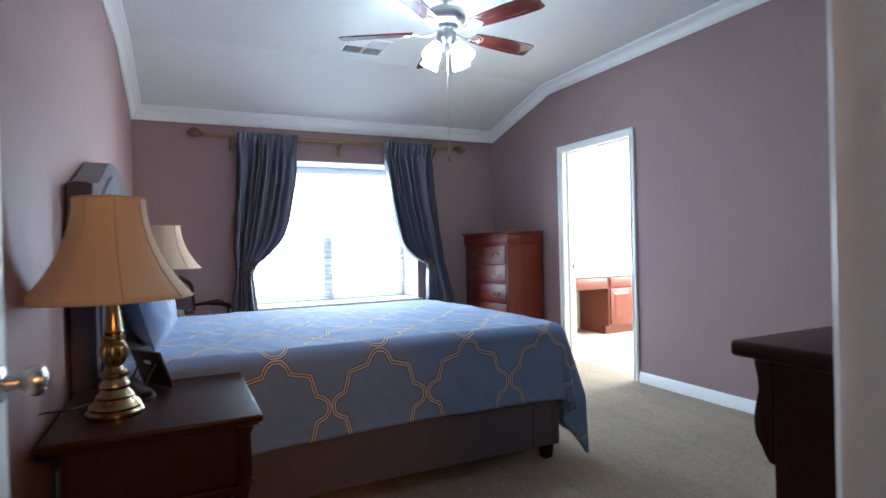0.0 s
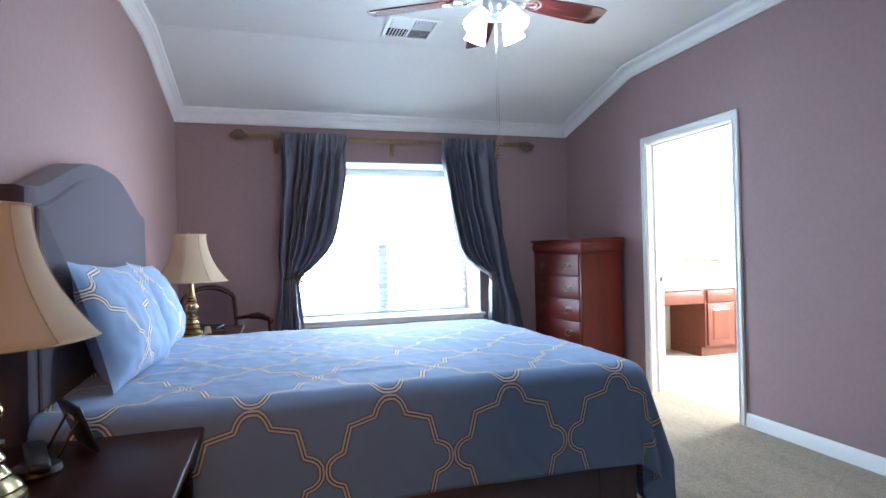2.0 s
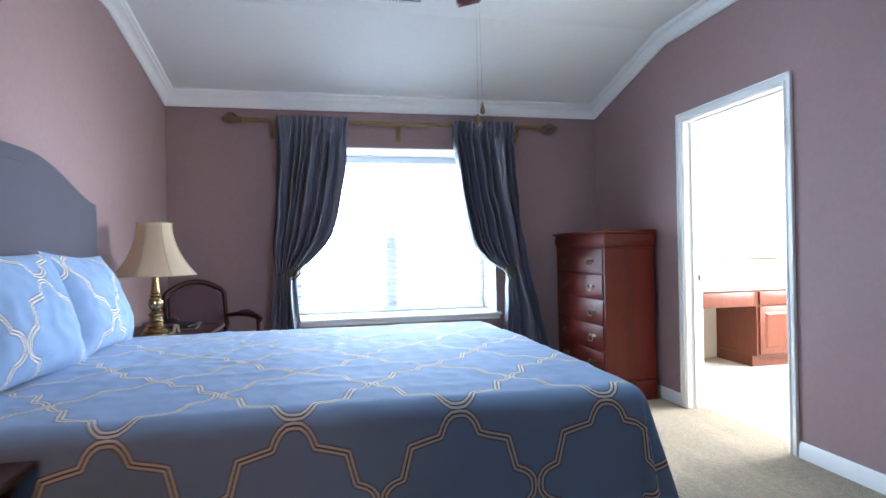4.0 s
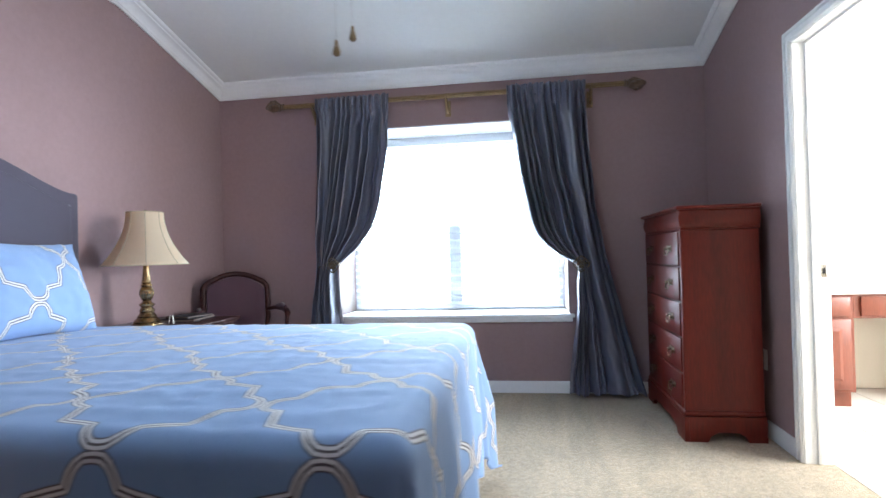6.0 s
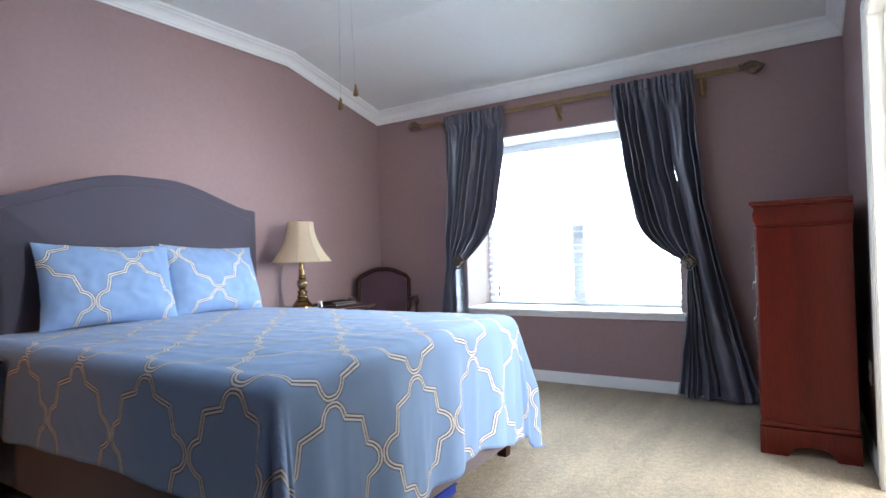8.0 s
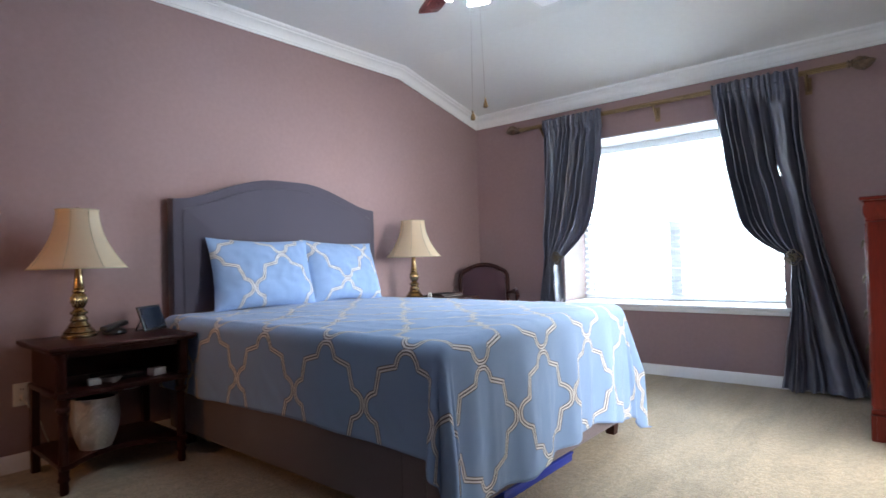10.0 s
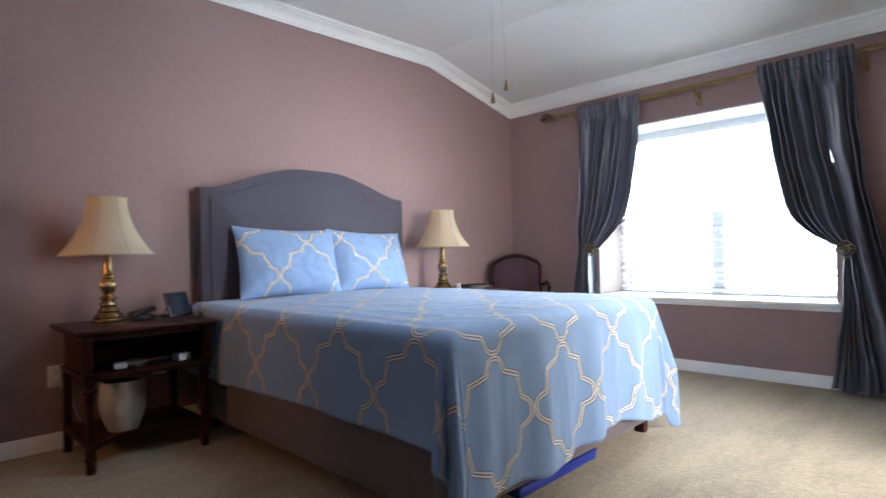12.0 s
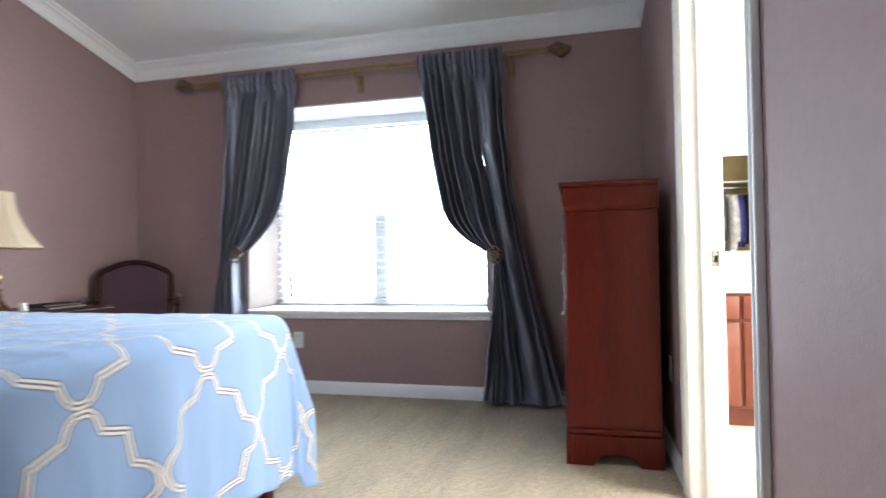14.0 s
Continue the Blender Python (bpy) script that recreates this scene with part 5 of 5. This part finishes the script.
for (dx, dy, zb) in ((-0.008, -0.015, 1.672), (0.028, 0.040, 1.735)):
    bm = bmesh.new()
    tube(bm, [(dx * 0.6, dy * 0.6, -0.38), (dx, dy, zb + 0.045 - CEIL_Z)], 0.0008, 6)
    ch = part("pull_chain", bm, NICKEL, fan)
    bm = bmesh.new()
    lathe(bm, [(0.003, 0.050), (0.005, 0.044), (0.005, 0.036), (0.011, 0.016), (0.012, 0.006), (0.006, 0.0)], (dx, dy, zb - CEIL_Z), 14)
    part("pull_knob", bm, GILT, ch, "small wooden pull")

# ---------------------------------------------------------------- ceiling vent
vent = thing("ceiling_vent", "square white metal ceiling register with louvres", "air vent", (1.725, 4.540, CEIL_Z))
bm = boxes((-0.180, 0.180, 0.150, 0.180, -0.010, -0.0005, 0.003, 1), (-0.180, 0.180, -0.180, -0.150, -0.010, -0.0005, 0.003, 1), (-0.180, -0.150, -0.150, 0.150, -0.010, -0.0005, 0.003, 1), (0.150, 0.180, -0.150, 0.150, -0.010, -0.0005, 0.003, 1),
           (-0.006, 0.006, -0.150, 0.150, -0.009, -0.0005), (-0.150, -0.006, -0.006, 0.006, -0.009, -0.0005), (0.006, 0.150, -0.006, 0.006, -0.009, -0.0005))
part("frame", bm, TRIM, vent)
# dark sheet on the ceiling paints the shade between the louvres
part("louvre_shade", boxes((-0.149, 0.149, -0.149, 0.149, -0.0025, -0.0005)), DARKHOLE, vent)
for qx, qy in ((-1, -1), (1, -1), (-1, 1), (1, 1)):
    for k in range(6):
        o = 0.020 + k * 0.022
        if qx * qy > 0:
            bm = boxes((-0.070, 0.070, -0.009, 0.009, -0.0006, 0.0006))
            sl = part("slat", bm, TRIM, vent, smooth=False)
            sl.matrix_basis = pose(qx * 0.078, qy * o, -0.009, 35 * qy, 0, 0)
        else:
            bm = boxes((-0.009, 0.009, -0.070, 0.070, -0.0006, 0.0006))
            sl = part("slat", bm, TRIM, vent, smooth=False)
            sl.matrix_basis = pose(qx * o, qy * 0.078, -0.009, 0, 35 * qx, 0)


# ---------------------------------------------------------------- wall outlets
def outlet(at, rz, label):
    o = thing("wall_outlet", label, "outlet", at, rz, group="wall outlets")
    part("plate", boxes((-0.006, 0.0, -0.037, 0.037, -0.058, 0.058, 0.003, 2)), WHITEPL, o)
    for z in (-0.026, 0.026):
        bm = boxes((-0.009, -0.0062, -0.017, 0.017, z - 0.014, z + 0.014, 0.001, 1))
        s = part("socket", bm, WHITEPL, o)
        for y in (-0.006, 0.006):
            part("slot", boxes((-0.0096, -0.0091, y - 0.0012, y + 0.0012, z - 0.004, z + 0.006)), DARKHOLE, s)
    return o


outlet((1.376, NORTH - 0.001, 0.376), 90, "white duplex outlet under the window")
outlet((EAST - 0.001, 2.606, 0.364), 0, "white duplex outlet near the dresser")
outlet((WEST_S * (NORTH - 2.085) / (NORTH - SOUTH) + 0.002, 2.085, 0.385), 180, "white duplex outlet beside the nightstand")
outlet((WEST_S * (NORTH - 2.60) / (NORTH - SOUTH) + 0.002, 2.60, 0.37), 180, "white duplex outlet low behind the nightstand")
outlet((EAST - 0.001, 5.12, 0.42), 0, "white duplex outlet behind the chest")
cord = thing("power_cord", "pale lamp cord hanging to the outlet", "cord", (-0.022, 2.09, 0.36))
bm = bmesh.new()
tube(bm, [(0.0, 0.0, 0.0), (0.03, 0.01, -0.03), (0.05, 0.05, -0.10), (0.045, 0.08, -0.20), (0.03, 0.12, -0.30), (0.02, 0.20, -0.350)], 0.003, 6)
part("flex", bm, WHITEPL, cord)
part("plug", boxes((-0.010, 0.012, -0.010, 0.010, 0.0, 0.028, 0.003)), WHITEPL, cord)

# ---------------------------------------------------------------- bathroom through the doorway
BN, BE, BS = 6.220, 6.800, 2.200
structure(part("bath_wall_north", boxes((3.865, 6.92, BN, 6.40, 0, 2.56)), BATHWALL, smooth=False), "cream bathroom wall behind the vanity", "wall")
# unseen wall; its opening is made up to hold the bathroom's added lamp
structure(part("bath_wall_east", boxes((BE, 6.92, BS, 3.35, 0, 2.56), (BE, 6.92, 5.25, BN, 0, 2.56), (BE, 6.92, 3.35, 5.25, 0, 0.95), (BE, 6.92, 3.35, 5.25, 2.25, 2.56)), BATHWALL, smooth=False),
          "cream bathroom wall with an added opening for the fill lamp", "wall")
structure(part("bath_wall_south", boxes((3.865, 6.92, 2.08, BS, 0, 2.56)), CLOSETWALL, smooth=False), "yellow cream closet wall", "wall")
structure(part("bath_ceiling", boxes((3.865, 6.92, BS, BN, 2.46, 2.56)), CEIL, smooth=False), "white bathroom ceiling", "ceiling")
structure(part("closet_wall", boxes((3.865, 4.35, 3.05, 3.13, 0, 2.46), (5.34, BE, 3.05, 3.13, 0, 2.46), (4.35, 5.34, 3.05, 3.13, 2.10, 2.46)), BATHWALL, smooth=False), "cream partition with the closet opening", "wall")
bfloor = structure(part("bath_floor", boxes((3.865, 6.92, 2.08, 6.40, -0.10, -0.004)), GROUT, smooth=False), "cream square tile bathroom floor", "floor")


def vanity_unit(x0, x1, name, label, doors):
    v = thing(name, label, "cabinet", ((x0 + x1) / 2, 5.93, 0.0), group="vanity cabinets")
    h = (x1 - x0) / 2
    part("body", boxes((-h, h, -0.265, 0.285, 0.105, 0.729, 0.002, 1)), HONEY, v)
    part("toe_kick", boxes((-h, h, -0.205, 0.285, 0.0, 0.1045)), HONEY, v)
    wd = (2 * h - 0.03) / doors
    for k in range(doors):
        a = -h + 0.015 + k * wd + 0.010
        b = a + wd - 0.020
        d = part("drawer_front", boxes((a, b, -0.283, -0.2655, 0.590, 0.712, 0.005, 2)), HONEY, v)
        bm = bmesh.new()
        box(bm, a, b, -0.283, -0.2655, 0.125, 0.572, 0.005, 2)
        dd = part("door", bm, HONEY, v)
        bm = bmesh.new()
        i = 0.055
        lo = [bm.verts.new(p) for p in ((a + i, -0.2832, 0.125 + i), (b - i, -0.2832, 0.125 + i), (b - i, -0.2832, 0.572 - i), (a + i, -0.2832, 0.572 - i))]
        hi = [bm.verts.new(p) for p in ((a + i + 0.02, -0.291, 0.145 + i), (b - i - 0.02, -0.291, 0.145 + i), (b - i - 0.02, -0.291, 0.552 - i), (a + i + 0.02, -0.291, 0.552 - i))]
        for q in range(4):
            bm.faces.new((lo[q], lo[(q + 1) % 4], hi[(q + 1) % 4], hi[q]))
        bm.faces.new(hi)
        part("raised_panel", bm, HONEY, dd, smooth=False)
    return v


vanity_unit(3.870, 4.490, "vanity_cabinet", "cherry vanity cabinet with two raised panel doors", 2)
vanity_unit(5.165, 5.560, "vanity_cabinet", "cherry vanity cabinet with one raised panel door", 1)
vanity_unit(5.562, 6.790, "vanity_cabinet", "wide cherry vanity cabinet under the basin", 3)
knee = thing("knee_cabinet", "cherry knee-space cabinet with one shallow drawer", "cabinet", (4.828, 5.93, 0.575))
part("apron", boxes((-0.336, 0.335, -0.262, -0.240, 0.0, 0.154)), HONEY, knee)
part("drawer_front", boxes((-0.300, 0.300, -0.280, -0.2625, 0.015, 0.137, 0.005, 2)), HONEY, knee)
part("box", boxes((-0.29, 0.29, -0.2395, 0.28, 0.03, 0.153)), HONEY, knee)
ctop = thing("countertop", "white cultured marble vanity top with backsplash", "countertop", (5.33, 5.93, 0.7295))
part("slab", boxes((-1.465, 1.465, -0.292, 0.289, 0.0, 0.036, 0.007, 3)), MARBLE, ctop)
part("backsplash", boxes((-1.465, 1.465, 0.268, 0.289, 0.0362, 0.13, 0.004, 2)), MARBLE, ctop)
fau = thing("faucet", "chrome basin faucet with two lever handles", "faucet", (5.46, 6.08, 0.7658))
bm = bmesh.new()
lathe(bm, [(0.024, 0.0), (0.022, 0.012), (0.013, 0.020), (0.012, 0.075), (0.009, 0.085)], n=18)
tube(bm, [(0, 0, 0.07), (0, -0.03, 0.105), (0, -0.08, 0.110), (0, -0.115, 0.085)], 0.010, 10)
part("spout", bm, NICKEL, fau)
for s in (-1, 1):
    bm = bmesh.new()
    lathe(bm, [(0.022, 0.0), (0.020, 0.012), (0.014, 0.030), (0.016, 0.045), (0.006, 0.052)], (s * 0.09, 0, 0), 16)
    box(bm, s * 0.09 - 0.006, s * 0.09 + 0.006, -0.045, 0.0, 0.036, 0.046, 0.003)
    part("lever", bm, NICKEL, fau)
mir = thing("vanity_mirror", "wide frameless vanity mirror on the wall", "mirror", (5.08, BN, 0.955))
part("glass", boxes((-1.15, 1.15, -0.008, -0.001, 0.0, 0.605, 0.0015, 1)), MIRROR, mir)
for x in (-0.8, 0.8):
    part("clip", boxes((x - 0.012, x + 0.012, -0.011, -0.0005, -0.010, 0.008, 0.002)), NICKEL, mir)

# closet: rail and hanging clothes
rail = thing("closet_rail", "chrome closet rail with brackets", "clothes rail", (5.15, 2.58, 1.74))
bm = bmesh.new()
tube(bm, [(-1.28, 0, 0), (1.64, 0, 0)], 0.014, 10)
part("bar", bm, NICKEL, rail)
part("shelf", boxes((-1.28, 1.64, -0.375, 0.06, 0.06, 0.08)), TRIM, rail)


def garment(x, colour, name, label, length, turn):
    m = mat(name + "_cloth", colour, 0.9, var=0.45, scale=16, fine=70, bump=0.2, bump_scale=300)
    gm = thing("garment", label, "garment", (x, 2.58, 1.74), turn, group="clothes on the closet rail")
    bm = bmesh.new()
    n, rows = 28, 16
    V = []
    for j in range(rows + 1):
        t = j / rows
        z = -0.075 - length * t
        wy = 0.05 + 0.19 * min(1, (t / 0.14) ** 0.6) + 0.02 * t
        wx = 0.022 + 0.035 * min(1, t / 0.2)
        ring = []
        for i in range(n):
            a = 2 * math.pi * i / n
            f = 1 + 0.20 * math.sin(5 * a + 2 * t + x * 9) * min(1, t * 3)
            ring.append(bm.verts.new((wx * f * math.cos(a), wy * math.sin(a), z - 0.03 * (1 - abs(math.cos(a))) * (t < 0.2))))
        V.append(ring)
    for p, q in zip(V, V[1:]):
        for i in range(n):
            bm.faces.new((p[i], p[(i + 1) % n], q[(i + 1) % n], q[i]))
    bm.faces.new(V[0]), bm.faces.new(V[-1])
    part("body", bm, m, gm)
    for s in (-1, 1):
        bm = bmesh.new()
        tube(bm, [(0, s * 0.20, -0.12), (0.01, s * 0.245, -0.30), (0.015, s * 0.255, -0.52), (0.01, s * 0.25, -0.66)], [0.04, 0.05, 0.048, 0.042], 10)
        part("sleeve", bm, m, gm)
    bm = bmesh.new()
    tube(bm, [(0, 0, -0.06), (0, 0, -0.02), (0, 0.014, 0.012), (0, 0.0, 0.020), (0, -0.014, 0.010)], 0.002, 6)
    part("hanger_hook", bm, NICKEL, gm)


for k, (c, nm, lb) in enumerate((((0.30, 0.30, 0.31), "grey_print", "grey patterned shirt on a hanger"), ((0.42, 0.42, 0.42), "pale_grey", "pale grey shirt on a hanger"), ((0.16, 0.16, 0.17), "charcoal", "charcoal jacket on a hanger"),
                                 ((0.50, 0.48, 0.30), "cream", "cream shirt with a yellow collar on a hanger"), ((0.33, 0.34, 0.37), "stripe", "grey striped shirt on a hanger"), ((0.05, 0.05, 0.06), "black", "black jacket on a hanger"),
                                 ((0.45, 0.46, 0.47), "silver_grey", "silver grey blouse on a hanger"), ((0.02, 0.03, 0.16), "navy", "navy blue jacket on a hanger"), ((0.075, 0.018, 0.026), "red", "dark red shirt on a hanger"), ((0.2, 0.2, 0.22), "slate", "slate shirt on a hanger"))):
    garment(4.46 + k * 0.112, c, nm, lb, 0.62 + 0.10 * ((k * 7) % 4) / 3, (k * 37) % 24 - 12)

# ---------------------------------------------------------------- hall behind the entry
structure(part("hall_floor", boxes((-0.6, 1.9, -1.4, 0.58, -0.1, 0.0)), CARPET, smooth=False), "beige hall carpet", "floor")
structure(part("hall_wall", boxes((-0.72, -0.6, -1.4, 0.58, 0, 2.5), (1.9, 2.02, -1.4, 0.58, 0, 2.5), (-0.6, 1.9, -1.52, -1.4, 0, 2.5), (-0.6, -0.12, 0.58, 0.70, 0, 2.5)), HALLWALL, smooth=False), "plain tan hall walls", "wall")
structure(part("hall_ceiling", boxes((-0.6, 1.9, -1.4, 0.58, 2.46, 2.56)), CEIL, smooth=False), "plain white hall ceiling", "ceiling")

# ---------------------------------------------------------------- bathroom floor tiles
tile_mesh = None
for i in range(7):
    for j in range(10):
        x, y = 3.870 + i * 0.42, 6.215 - (j + 1) * 0.42
        if y < 2.2 - 0.42 or x + 0.415 > 6.82:
            continue
        if tile_mesh is None:
            t = part("tile", boxes((0.0, 0.415, 0.0, 0.415, -0.004, 0.0, 0.0015, 1)), TILE, bfloor)
            tile_mesh = t.data
        else:
            t = new("tile", tile_mesh)
            t.parent = bfloor
        t.location = (x, y, 0)
